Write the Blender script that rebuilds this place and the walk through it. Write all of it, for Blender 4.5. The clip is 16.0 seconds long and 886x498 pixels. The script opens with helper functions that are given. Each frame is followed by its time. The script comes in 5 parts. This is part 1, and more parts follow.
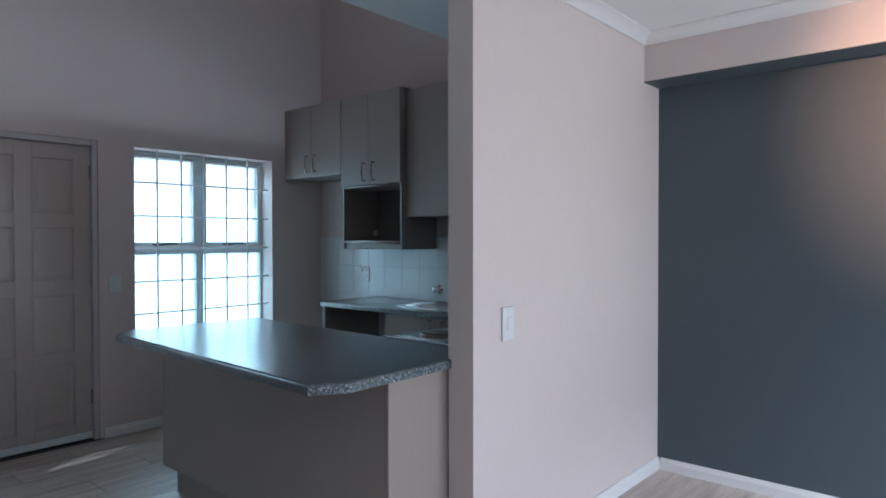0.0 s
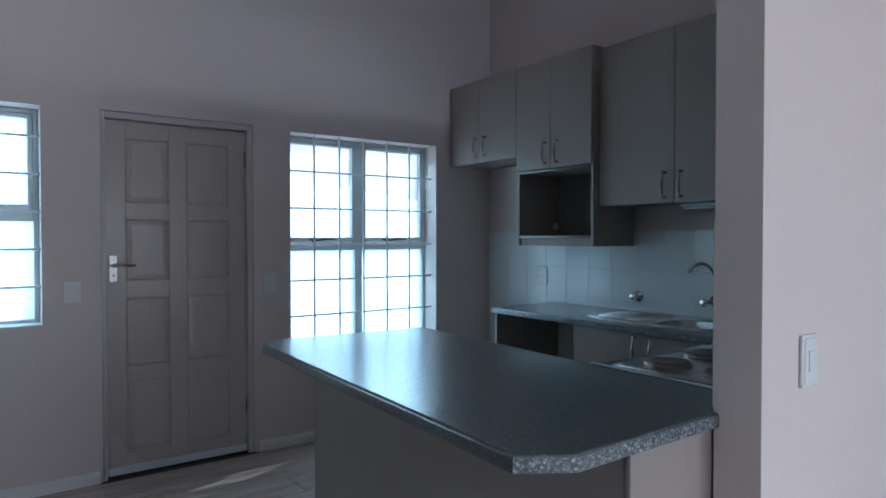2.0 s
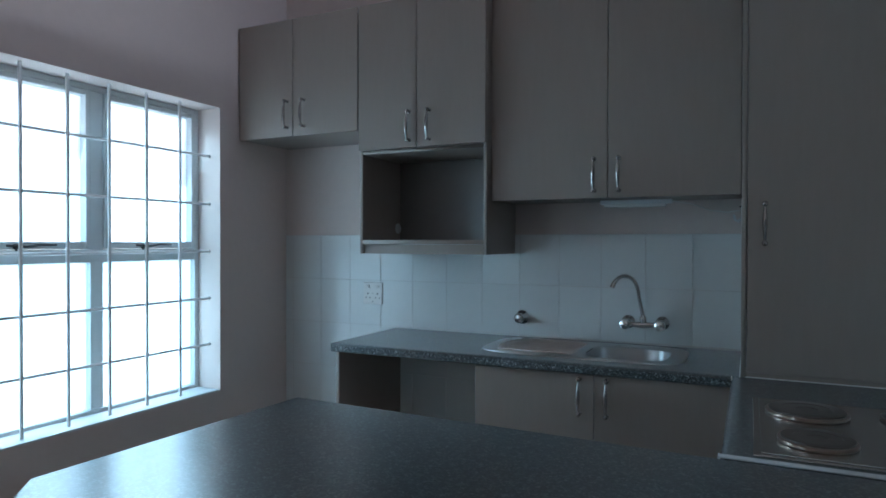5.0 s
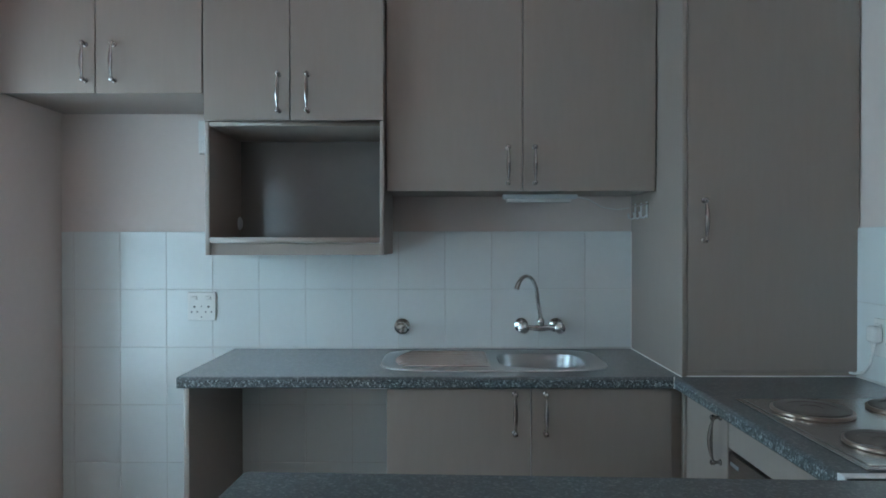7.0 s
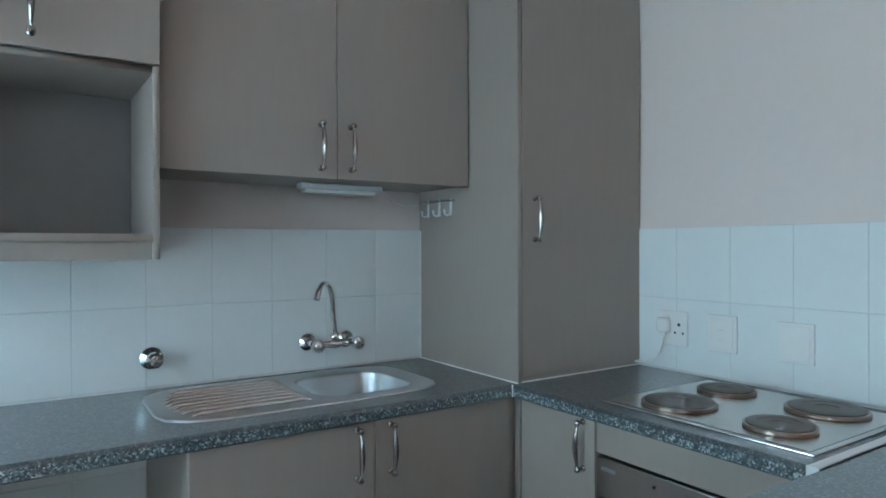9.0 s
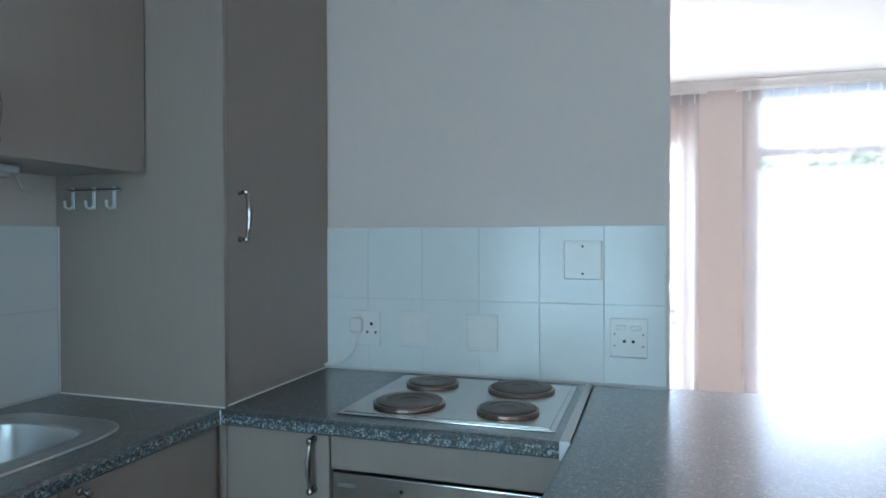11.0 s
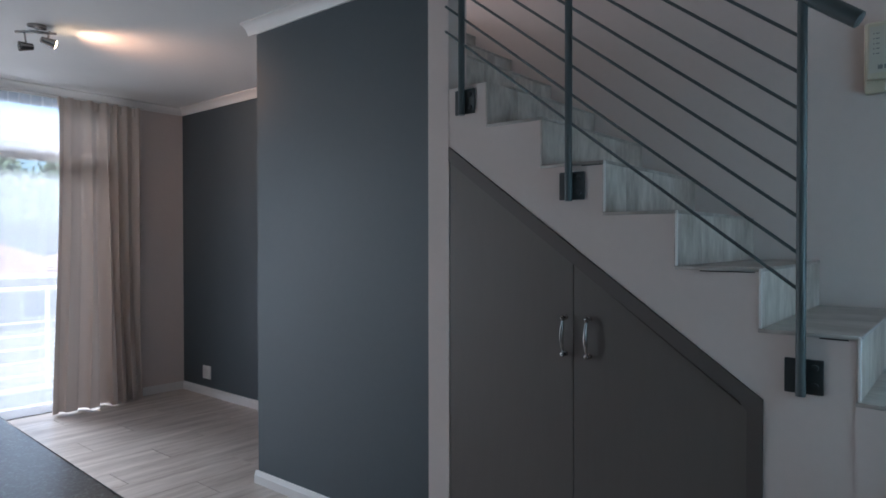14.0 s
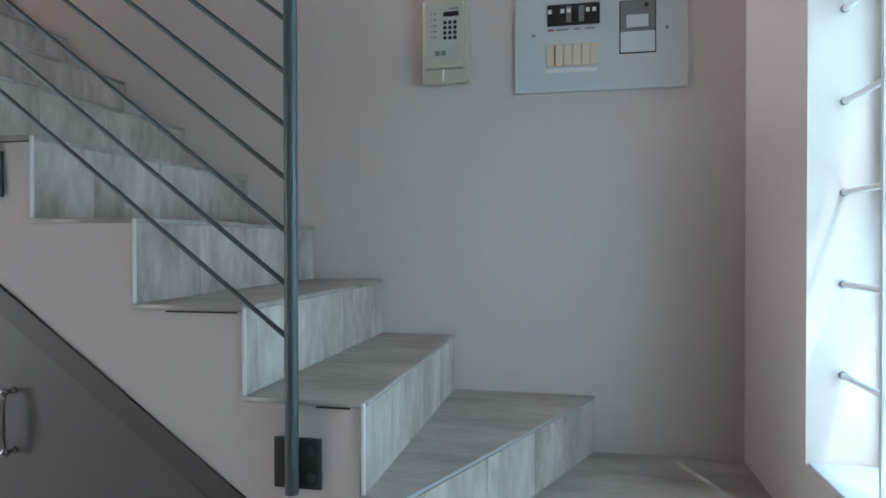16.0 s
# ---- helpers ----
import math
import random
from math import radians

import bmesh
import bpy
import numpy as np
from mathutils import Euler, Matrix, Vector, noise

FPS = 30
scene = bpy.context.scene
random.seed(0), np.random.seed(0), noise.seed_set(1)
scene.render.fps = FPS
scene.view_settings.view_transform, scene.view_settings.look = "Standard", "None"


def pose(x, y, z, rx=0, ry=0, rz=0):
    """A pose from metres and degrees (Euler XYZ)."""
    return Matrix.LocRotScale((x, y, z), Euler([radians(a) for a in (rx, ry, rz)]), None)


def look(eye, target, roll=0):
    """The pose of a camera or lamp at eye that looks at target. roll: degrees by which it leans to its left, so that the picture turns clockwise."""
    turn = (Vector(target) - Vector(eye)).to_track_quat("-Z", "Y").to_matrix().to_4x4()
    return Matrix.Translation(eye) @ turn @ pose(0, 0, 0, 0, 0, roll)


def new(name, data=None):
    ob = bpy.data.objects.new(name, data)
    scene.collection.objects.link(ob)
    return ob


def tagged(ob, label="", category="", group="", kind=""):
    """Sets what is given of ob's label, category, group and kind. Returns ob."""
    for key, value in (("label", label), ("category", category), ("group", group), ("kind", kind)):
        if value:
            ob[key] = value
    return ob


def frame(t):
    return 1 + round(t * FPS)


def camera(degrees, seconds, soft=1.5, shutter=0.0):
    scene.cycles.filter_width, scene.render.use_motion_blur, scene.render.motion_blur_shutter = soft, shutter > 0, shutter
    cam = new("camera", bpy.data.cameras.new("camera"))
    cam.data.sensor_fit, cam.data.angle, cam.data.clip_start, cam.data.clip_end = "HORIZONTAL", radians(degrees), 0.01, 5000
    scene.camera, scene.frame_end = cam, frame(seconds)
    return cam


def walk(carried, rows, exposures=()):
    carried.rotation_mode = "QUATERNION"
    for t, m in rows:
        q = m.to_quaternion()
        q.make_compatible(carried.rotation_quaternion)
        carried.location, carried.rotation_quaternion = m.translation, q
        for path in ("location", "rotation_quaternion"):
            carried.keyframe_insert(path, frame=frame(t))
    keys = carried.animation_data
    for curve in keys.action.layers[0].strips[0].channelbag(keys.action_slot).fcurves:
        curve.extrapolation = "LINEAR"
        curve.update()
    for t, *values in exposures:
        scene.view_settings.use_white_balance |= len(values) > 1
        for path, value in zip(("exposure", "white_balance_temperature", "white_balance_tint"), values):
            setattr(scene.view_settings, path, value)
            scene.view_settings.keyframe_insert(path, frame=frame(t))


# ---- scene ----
cam = camera(69.35, 16.0, soft=1.7)
ROWS = [
    (0, 4.702, 0.588, 1.389, 40.958, -0.925, 0.08),
    (0.5, 4.584, 0.681, 1.389, 47.656, -1.166, 0.12),
    (1, 4.412, 0.773, 1.384, 52.741, -1.132, 0.172),
    (1.5, 4.203, 0.901, 1.384, 55.248, -1.093, 0.094),
    (2, 3.977, 0.996, 1.364, 54.445, -1.048, 0.04),
    (2.5, 3.707, 1.054, 1.377, 51.733, -1.045, 0.108),
    (3, 3.438, 1.123, 1.375, 48.461, -1.005, 0.058),
    (3.5, 3.196, 1.181, 1.385, 45.457, -1.05, 0),
    (4, 2.939, 1.22, 1.387, 40.302, -1.024, -0.067),
    (4.5, 2.687, 1.258, 1.372, 32.673, -0.775, -0.12),
    (7, 1.644, 1.566, 1.352, 0.28, -0.486, 0.041),
    (7.5, 1.44, 1.685, 1.345, -7.821, -0.317, 0.076),
    (8, 1.273, 1.817, 1.341, -16.295, -0.222, 0.131),
    (10.5, 1.028, 2.563, 1.345, -61.68, -0.6, 0.147),
    (11, 0.966, 2.610, 1.358, -72.1, -0.75, 0.151),
    (11.5, 0.862, 2.662, 1.362, -85.38, -0.584, 0.194),
    (12, 0.803, 2.679, 1.356, -99.302, -0.711, 0.05),
    (12.5, 0.761, 2.636, 1.351, -111.354, -0.693, 0.158),
    (13, 0.724, 2.576, 1.343, -121.141, -0.75, 0.147),
    (13.5, 0.704, 2.512, 1.341, -130.611, -0.741, 0.044),
    (14, 0.662, 2.439, 1.347, -140.225, -0.689, 0.063),
    (14.5, 0.611, 2.31, 1.356, -149.155, -0.745, 0.145),
    (15, 0.568, 2.107, 1.368, -156.999, -0.693, 0.103),
    (15.5, 0.526, 1.836, 1.387, -163.65, -0.588, 0.104),
    (16, 0.498, 1.547, 1.396, -168.092, -0.657, 0.074),
]
EXPOSURES = [(t, 2.2 + e, k, 6) for t, e, k in (
    (0, 0.28, 5150), (2, 0.16, 5050), (4.5, 0.52, 5150), (7, 1.4, 5580), (8, 1.76, 5600), (10.5, 1.6, 5560), (11, 1.38, 5450),
    (11.5, 0.87, 5350), (12, 0.5, 5250), (12.5, 0.08, 5200), (13.5, -0.22, 5200), (14.5, 0.18, 5400), (15, 0.42, 5450), (15.5, 0.65, 5500), (16, 0.7, 5550))]
walk(cam, [(t, pose(x, y, z, 90 + pitch, roll, yaw)) for t, x, y, z, yaw, pitch, roll in ROWS], EXPOSURES)

# ---- light ----
world = bpy.data.worlds.new("world")
scene.world = world
world.use_nodes = True
wn = world.node_tree.nodes
sky = wn.new("ShaderNodeTexSky")
sky.sky_type, sky.sun_disc = "NISHITA", False
sky.sun_elevation, sky.sun_rotation = radians(50), radians(-22)
world.node_tree.links.new(sky.outputs[0], wn["Background"].inputs[0])
wn["Background"].inputs[1].default_value = 0.05
sun = new("sun", bpy.data.lights.new("sun", "SUN"))
sun.data.energy, sun.data.angle, sun.data.color = 2.6, radians(0.5), (1.0, 0.95, 0.88)
sun.matrix_world = look((-2.6, 6.4, 8.2), (0, 0, 0))


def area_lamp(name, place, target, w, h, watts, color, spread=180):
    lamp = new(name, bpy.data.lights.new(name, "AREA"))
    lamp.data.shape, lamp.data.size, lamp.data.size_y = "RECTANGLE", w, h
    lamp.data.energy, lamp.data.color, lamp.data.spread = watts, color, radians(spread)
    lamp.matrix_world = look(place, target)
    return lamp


# daylight on the obscured panes and through the second balcony door
area_lamp("sky_light_kitchen", (-0.32, 3.2, 1.25), (1, 3.15, 0.85), 1.6, 1.4, 2.7, (0.62, 0.92, 1.0), 110)
area_lamp("sky_light_kitchen_high", (-0.36, 3.2, 2.05), (0.6, 3.2, 1.2), 1.1, 0.3, 0.4, (1.0, 0.90, 0.86))
area_lamp("sky_light_stairs", (-0.30, 0.61, 1.48), (1, 0.61, 1.40), 1.15, 1.1, 2.7, (0.66, 0.94, 1.0))
area_lamp("sky_light_balcony", (6.50, 3.48, 1.15), (3.8, 2.4, 1.10), 1.0, 1.9, 9, (1.0, 0.95, 0.90))
# added lamp hung outside above the balcony, brightening the sheer curtain and room
area_lamp("sheer_fill_lamp", (10.2, 0.95, 4.6), (6.35, 0.95, 1.1), 2.8, 1.3, 35, (1.0, 0.96, 0.95), 70)
# added warm lamp in an unseen loft opening, brightening the high kitchen walls
area_lamp("loft_fill_lamp", (4.65, 2.5, 3.95), (0, 2.5, 3.2), 2.3, 1.0, 0.9, (1.0, 0.62, 0.42))
# added warm lamp at the unseen stair head, brightening steps and stair wall
area_lamp("landing_fill_lamp", (4.62, -0.10, 3.75), (1.0, 0.0, 1.9), 0.7, 1.4, 5, (1.0, 0.78, 0.62))

# ---- materials ----


def mat(name, base, rough=0.5, metal=0.0, scale=30.0, vary=0.06, bump=0.0, bump_scale=120.0, big=0.8, spec=0.5, coat=0.0, stretch=(1, 1, 1), piece=0.0):
    """A surface with grain at two scales, fine relief and uneven gloss."""
    m = bpy.data.materials.new(name)
    m.use_nodes = True
    nt = m.node_tree
    n, l = nt.nodes, nt.links
    b = n["Principled BSDF"]
    b.inputs["Metallic"].default_value = metal
    b.inputs["Specular IOR Level"].default_value = spec
    b.inputs["Coat Weight"].default_value = coat
    tc = n.new("ShaderNodeTexCoord")
    mp = n.new("ShaderNodeMapping")
    mp.inputs["Scale"].default_value = stretch
    l.new(tc.outputs["Object"], mp.inputs[0])
    fine, broad = n.new("ShaderNodeTexNoise"), n.new("ShaderNodeTexNoise")
    fine.inputs["Scale"].default_value, fine.inputs["Detail"].default_value = scale, 5
    broad.inputs["Scale"].default_value, broad.inputs["Detail"].default_value = big, 3
    l.new(mp.outputs[0], fine.inputs[0])
    l.new(tc.outputs["Object"], broad.inputs[0])
    add = n.new("ShaderNodeMath")
    add.operation = "ADD"
    l.new(fine.outputs[0], add.inputs[0])
    l.new(broad.outputs[0], add.inputs[1])
    last = add.outputs[0]
    if piece:
        info = n.new("ShaderNodeObjectInfo")
        mul = n.new("ShaderNodeMath")
        mul.operation = "MULTIPLY_ADD"
        mul.inputs[1].default_value, mul.inputs[2].default_value = piece, -piece / 2
        l.new(info.outputs["Random"], mul.inputs[0])
        add2 = n.new("ShaderNodeMath")
        l.new(last, add2.inputs[0])
        l.new(mul.outputs[0], add2.inputs[1])
        last = add2.outputs[0]
    ramp = n.new("ShaderNodeMapRange")
    ramp.inputs["From Min"].default_value, ramp.inputs["From Max"].default_value = 0.5, 1.5
    ramp.inputs["To Min"].default_value, ramp.inputs["To Max"].default_value = 1 - vary, 1 + vary
    l.new(last, ramp.inputs[0])
    mix = n.new("ShaderNodeVectorMath")
    mix.operation = "SCALE"
    mix.inputs[0].default_value = base
    l.new(ramp.outputs[0], mix.inputs["Scale"])
    l.new(mix.outputs[0], b.inputs["Base Color"])
    gl = n.new("ShaderNodeMapRange")
    gl.inputs["To Min"].default_value, gl.inputs["To Max"].default_value = max(rough - 0.07, 0.02), min(rough + 0.07, 1)
    l.new(broad.outputs[0], gl.inputs[0])
    l.new(gl.outputs[0], b.inputs["Roughness"])
    if bump:
        rel = n.new("ShaderNodeTexNoise")
        rel.inputs["Scale"].default_value, rel.inputs["Detail"].default_value = bump_scale, 3
        l.new(mp.outputs[0], rel.inputs[0])
        bp = n.new("ShaderNodeBump")
        bp.inputs["Strength"].default_value, bp.inputs["Distance"].default_value = bump, 0.002
        l.new(rel.outputs[0], bp.inputs["Height"])
        l.new(bp.outputs[0], b.inputs["Normal"])
    return m


def wood_tile(name, dark, light, along, across=9.0):
    """Wood-look porcelain: long streaks along one axis, each piece shifted."""
    m = bpy.data.materials.new(name)
    m.use_nodes = True
    nt = m.node_tree
    n, l = nt.nodes, nt.links
    b = n["Principled BSDF"]
    tc = n.new("ShaderNodeTexCoord")
    info = n.new("ShaderNodeObjectInfo")
    off = n.new("ShaderNodeVectorMath")
    off.operation = "SCALE"
    off.inputs[0].default_value = (13, 17, 11)
    l.new(info.outputs["Random"], off.inputs["Scale"])
    sh = n.new("ShaderNodeVectorMath")
    l.new(tc.outputs["Object"], sh.inputs[0])
    l.new(off.outputs[0], sh.inputs[1])
    mp = n.new("ShaderNodeMapping")
    s = [across] * 3
    s["xyz".index(along)] = 0.9 if across > 8 else 1.9
    mp.inputs["Scale"].default_value = s
    l.new(sh.outputs[0], mp.inputs[0])
    a, c = n.new("ShaderNodeTexNoise"), n.new("ShaderNodeTexNoise")
    a.inputs["Scale"].default_value, a.inputs["Detail"].default_value, a.inputs["Roughness"].default_value = 1.6, 6, 0.6
    c.inputs["Scale"].default_value, c.inputs["Detail"].default_value = 9, 4
    l.new(mp.outputs[0], a.inputs[0])
    l.new(mp.outputs[0], c.inputs[0])
    mul = n.new("ShaderNodeMath")
    mul.operation = "MULTIPLY_ADD"
    mul.inputs[1].default_value = 0.35
    l.new(c.outputs[0], mul.inputs[0])
    l.new(a.outputs[0], mul.inputs[2])
    r = n.new("ShaderNodeValToRGB")
    r.color_ramp.elements[0].position, r.color_ramp.elements[1].position = 0.48, 0.88
    r.color_ramp.elements[0].color, r.color_ramp.elements[1].color = (*dark, 1), (*light, 1)
    l.new(mul.outputs[0], r.inputs[0])
    l.new(r.outputs[0], b.inputs["Base Color"])
    b.inputs["Roughness"].default_value = 0.33
    bp = n.new("ShaderNodeBump")
    bp.inputs["Strength"].default_value, bp.inputs["Distance"].default_value = 0.25, 0.001
    l.new(mul.outputs[0], bp.inputs["Height"])
    l.new(bp.outputs[0], b.inputs["Normal"])
    return m


def laminate(name, scale, lo, mid_, hi):
    """Dark granite-look laminate with pale flecks."""
    m = bpy.data.materials.new(name)
    m.use_nodes = True
    nt = m.node_tree
    n, l = nt.nodes, nt.links
    b = n["Principled BSDF"]
    tc = n.new("ShaderNodeTexCoord")
    v, w = n.new("ShaderNodeTexVoronoi"), n.new("ShaderNodeTexNoise")
    v.inputs["Scale"].default_value = scale
    w.inputs["Scale"].default_value, w.inputs["Detail"].default_value = 90, 4
    l.new(tc.outputs["Object"], v.inputs[0])
    l.new(tc.outputs["Object"], w.inputs[0])
    sep = n.new("ShaderNodeSeparateColor")
    l.new(v.outputs["Color"], sep.inputs[0])
    mul = n.new("ShaderNodeMath")
    mul.operation = "MULTIPLY"
    l.new(sep.outputs[0], mul.inputs[0])
    l.new(w.outputs[0], mul.inputs[1])
    r = n.new("ShaderNodeValToRGB")
    e = r.color_ramp.elements
    e[0].position, e[1].position = 0.10, 0.62
    e[0].color, e[1].color = (lo, lo * 1.28, lo * 1.40, 1), (hi, hi * 1.12, hi * 1.18, 1)
    mid = e.new(0.36)
    mid.color = (mid_, mid_ * 1.24, mid_ * 1.34, 1)
    l.new(mul.outputs[0], r.inputs[0])
    l.new(r.outputs[0], b.inputs["Base Color"])
    b.inputs["Roughness"].default_value = 0.38
    b.inputs["Coat Weight"].default_value, b.inputs["Coat Roughness"].default_value = 1.0, 0.20
    b.inputs["Coat IOR"].default_value = 1.6
    return m


def glow(name, color, strength):
    m = bpy.data.materials.new(name)
    m.use_nodes = True
    b = m.node_tree.nodes["Principled BSDF"]
    b.inputs["Base Color"].default_value = (*color, 1)
    b.inputs["Emission Color"].default_value = (*color, 1)
    b.inputs["Emission Strength"].default_value = strength
    return m


def cloth_like(name, color, clear, through_share):
    """Thin fabric or obscured glass: part clear, part scattering through, part diffuse."""
    m = bpy.data.materials.new(name)
    m.use_nodes = True
    n, l = m.node_tree.nodes, m.node_tree.links
    n.remove(n["Principled BSDF"])
    t, d, s = n.new("ShaderNodeBsdfTranslucent"), n.new("ShaderNodeBsdfDiffuse"), n.new("ShaderNodeBsdfTransparent")
    noise_ = n.new("ShaderNodeTexNoise")
    noise_.inputs["Scale"].default_value = 260
    tc = n.new("ShaderNodeTexCoord")
    l.new(tc.outputs["Object"], noise_.inputs[0])
    rng = n.new("ShaderNodeMapRange")
    rng.inputs["To Min"].default_value, rng.inputs["To Max"].default_value = clear - 0.08, clear + 0.08
    l.new(noise_.outputs[0], rng.inputs[0])
    t.inputs[0].default_value = d.inputs[0].default_value = (*color, 1)
    a, c = n.new("ShaderNodeMixShader"), n.new("ShaderNodeMixShader")
    a.inputs[0].default_value = through_share
    l.new(d.outputs[0], a.inputs[1])
    l.new(t.outputs[0], a.inputs[2])
    if clear:
        l.new(rng.outputs[0], c.inputs[0])
    else:
        c.inputs[0].default_value = 0
    l.new(a.outputs[0], c.inputs[1])
    l.new(s.outputs[0], c.inputs[2])
    l.new(c.outputs[0], n["Material Output"].inputs[0])
    return m


M_WALL = mat("wall_paint", (0.635, 0.555, 0.52), 0.75, vary=0.03, bump=0.15, bump_scale=220, big=0.6)
M_CEIL = mat("ceiling_paint", (0.76, 0.745, 0.73), 0.85, vary=0.02, bump=0.1, bump_scale=200)
M_SLATE = mat("slate_paint", (0.070, 0.088, 0.100), 0.5, vary=0.05, bump=0.15, bump_scale=220)
M_TRIM = mat("white_trim_paint", (0.74, 0.72, 0.70), 0.42, vary=0.03)
M_CAB = mat("taupe_melamine", (0.285, 0.241, 0.214), 0.42, vary=0.05, scale=60, bump=0.05, bump_scale=400, stretch=(1, 1, 0.12))
M_CABDK = mat("cabinet_inside", (0.19, 0.175, 0.16), 0.5, vary=0.05)
M_DOOR = mat("door_enamel", (0.46, 0.40, 0.35), 0.26, vary=0.06, scale=20, bump=0.3, bump_scale=60, stretch=(1, 6, 0.3))
M_FRAME = mat("frame_enamel", (0.52, 0.485, 0.46), 0.4, vary=0.04)
M_WTILE = mat("glazed_wall_tile", (0.675, 0.70, 0.70), 0.16, vary=0.025, bump=0.04, bump_scale=14, piece=0.5)
M_GROUT = mat("grout", (0.56, 0.545, 0.53), 0.9, vary=0.08)
M_TOP = laminate("granite_laminate", 250, 0.036, 0.064, 0.15)
M_EDGE = laminate("granite_edging", 230, 0.030, 0.12, 0.46)
M_CUP = mat("charcoal_taupe_melamine", (0.128, 0.112, 0.101), 0.45, vary=0.05, scale=60, stretch=(1, 1, 0.12))
M_CUPFR = mat("dark_brown_strip", (0.098, 0.084, 0.076), 0.5, vary=0.06, scale=60)
M_PINK = mat("pink_petals", (0.62, 0.06, 0.20), 0.6, vary=0.2)
M_CLAY = mat("clay_pot", (0.36, 0.17, 0.10), 0.85, vary=0.1)
M_STEEL = mat("stainless_steel", (0.60, 0.59, 0.575), 0.25, metal=1.0, vary=0.05, scale=200, stretch=(1, 0.05, 1))
M_SATIN = mat("satin_nickel", (0.33, 0.31, 0.30), 0.22, metal=1.0, vary=0.05)
M_CHROME = mat("chrome", (0.72, 0.72, 0.72), 0.07, metal=1.0, vary=0.03)
M_IRON = mat("burner_iron", (0.105, 0.088, 0.078), 0.45, vary=0.25, scale=60, bump=0.2)
M_RUST = mat("burner_ring", (0.27, 0.205, 0.17), 0.32, metal=0.9, vary=0.15)
M_RAIL = mat("grey_rail_paint", (0.062, 0.079, 0.083), 0.42, vary=0.06)
M_PLATE = mat("dark_bolt_plate", (0.035, 0.043, 0.045), 0.45, vary=0.1)
M_ALU = mat("white_window_frame", (0.60, 0.63, 0.64), 0.45, vary=0.03)
M_BAR = mat("burglar_bar_paint", (0.74, 0.75, 0.76), 0.4, vary=0.04)
M_BLACK = mat("black_plastic", (0.02, 0.02, 0.021), 0.45, vary=0.1)
M_WHITE = mat("white_plastic", (0.72, 0.71, 0.695), 0.25, vary=0.02)
M_BOARD = mat("painted_steel_cover", (0.56, 0.58, 0.58), 0.4, vary=0.03)
M_CREAM = mat("aged_cream_plastic", (0.52, 0.49, 0.38), 0.4, vary=0.04)
M_LABEL = mat("aged_label", (0.50, 0.49, 0.43), 0.5, vary=0.06)
M_GREY = mat("grey_plastic", (0.20, 0.21, 0.21), 0.35, vary=0.05)
M_BREAK = mat("breaker_beige", (0.68, 0.55, 0.42), 0.4, vary=0.03)
M_CURT = cloth_like("beige_curtain_cloth", (0.66, 0.565, 0.50), 0, 0.06)
# heading is denser gathered white cloth; the shade on it is mixed into its grey
M_TAPE = cloth_like("gathered_shaded_heading", (0.60, 0.58, 0.58), 0.16, 0.30)
M_SINK = mat("brushed_sink_steel", (0.52, 0.525, 0.53), 0.34, metal=1.0, vary=0.06, scale=200, stretch=(0.05, 1, 1))
M_NOSE = mat("grey_tile_nosing", (0.40, 0.40, 0.405), 0.4, vary=0.05)
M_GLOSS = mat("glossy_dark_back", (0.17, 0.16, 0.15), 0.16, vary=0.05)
M_SHEER = cloth_like("white_sheer_cloth", (0.82, 0.81, 0.82), 0.56, 0.72)
M_VOILE = cloth_like("thin_voile_cloth", (0.86, 0.85, 0.86), 0.60, 0.75)
M_OBSC = cloth_like("obscured_glass", (0.80, 0.86, 0.88), 0.28, 0.92)
M_FLOOR = wood_tile("wood_look_floor_tile", (0.36, 0.297, 0.25), (0.65, 0.575, 0.51), "y")
M_RISER = wood_tile("wood_look_riser_tile", (0.30, 0.26, 0.228), (0.64, 0.59, 0.54), "z", 4.5)
M_TREAD = wood_tile("wood_look_tread_tile", (0.26, 0.23, 0.205), (0.50, 0.465, 0.43), "x", 5.5)
M_FGROUT = mat("floor_grout", (0.11, 0.095, 0.085), 0.9, vary=0.1)
M_CONC = mat("concrete", (0.25, 0.24, 0.225), 0.9, vary=0.12, bump=0.3)
M_ROOF = mat("clay_roof_tile", (0.38, 0.17, 0.11), 0.75, vary=0.18, scale=4, piece=0.2)
M_HOUSE = mat("cream_house_wall", (0.36, 0.33, 0.29), 0.85, vary=0.06)
M_GLASSDK = mat("dark_window_glass", (0.12, 0.13, 0.14), 0.08, vary=0.02)
M_GROUND = mat("dry_lawn_ground", (0.22, 0.20, 0.13), 0.95, vary=0.3, scale=2)
M_ROAD = mat("asphalt", (0.055, 0.055, 0.055), 0.9, vary=0.15)
M_LEAF = mat("leaves", (0.12, 0.155, 0.085), 0.7, vary=0.3, scale=3)
M_BARK = mat("bark", (0.12, 0.09, 0.065), 0.9, vary=0.2)
M_BULB = glow("lit_bulb", (1.0, 0.62, 0.30), 14.0)
M_RED = mat("red_fabric", (0.45, 0.03, 0.05), 0.7, vary=0.1)
M_YELLOW = mat("yellow_warning", (0.75, 0.52, 0.04), 0.5, vary=0.03)

# ---- helpers for building ----
BASE = {}


def thing(name, at_, label, category, group="", kind=""):
    ob = new(name)
    ob.empty_display_size = 0.05
    ob.location = at_
    BASE[ob] = Vector(at_)
    return tagged(ob, label, category, group, kind)


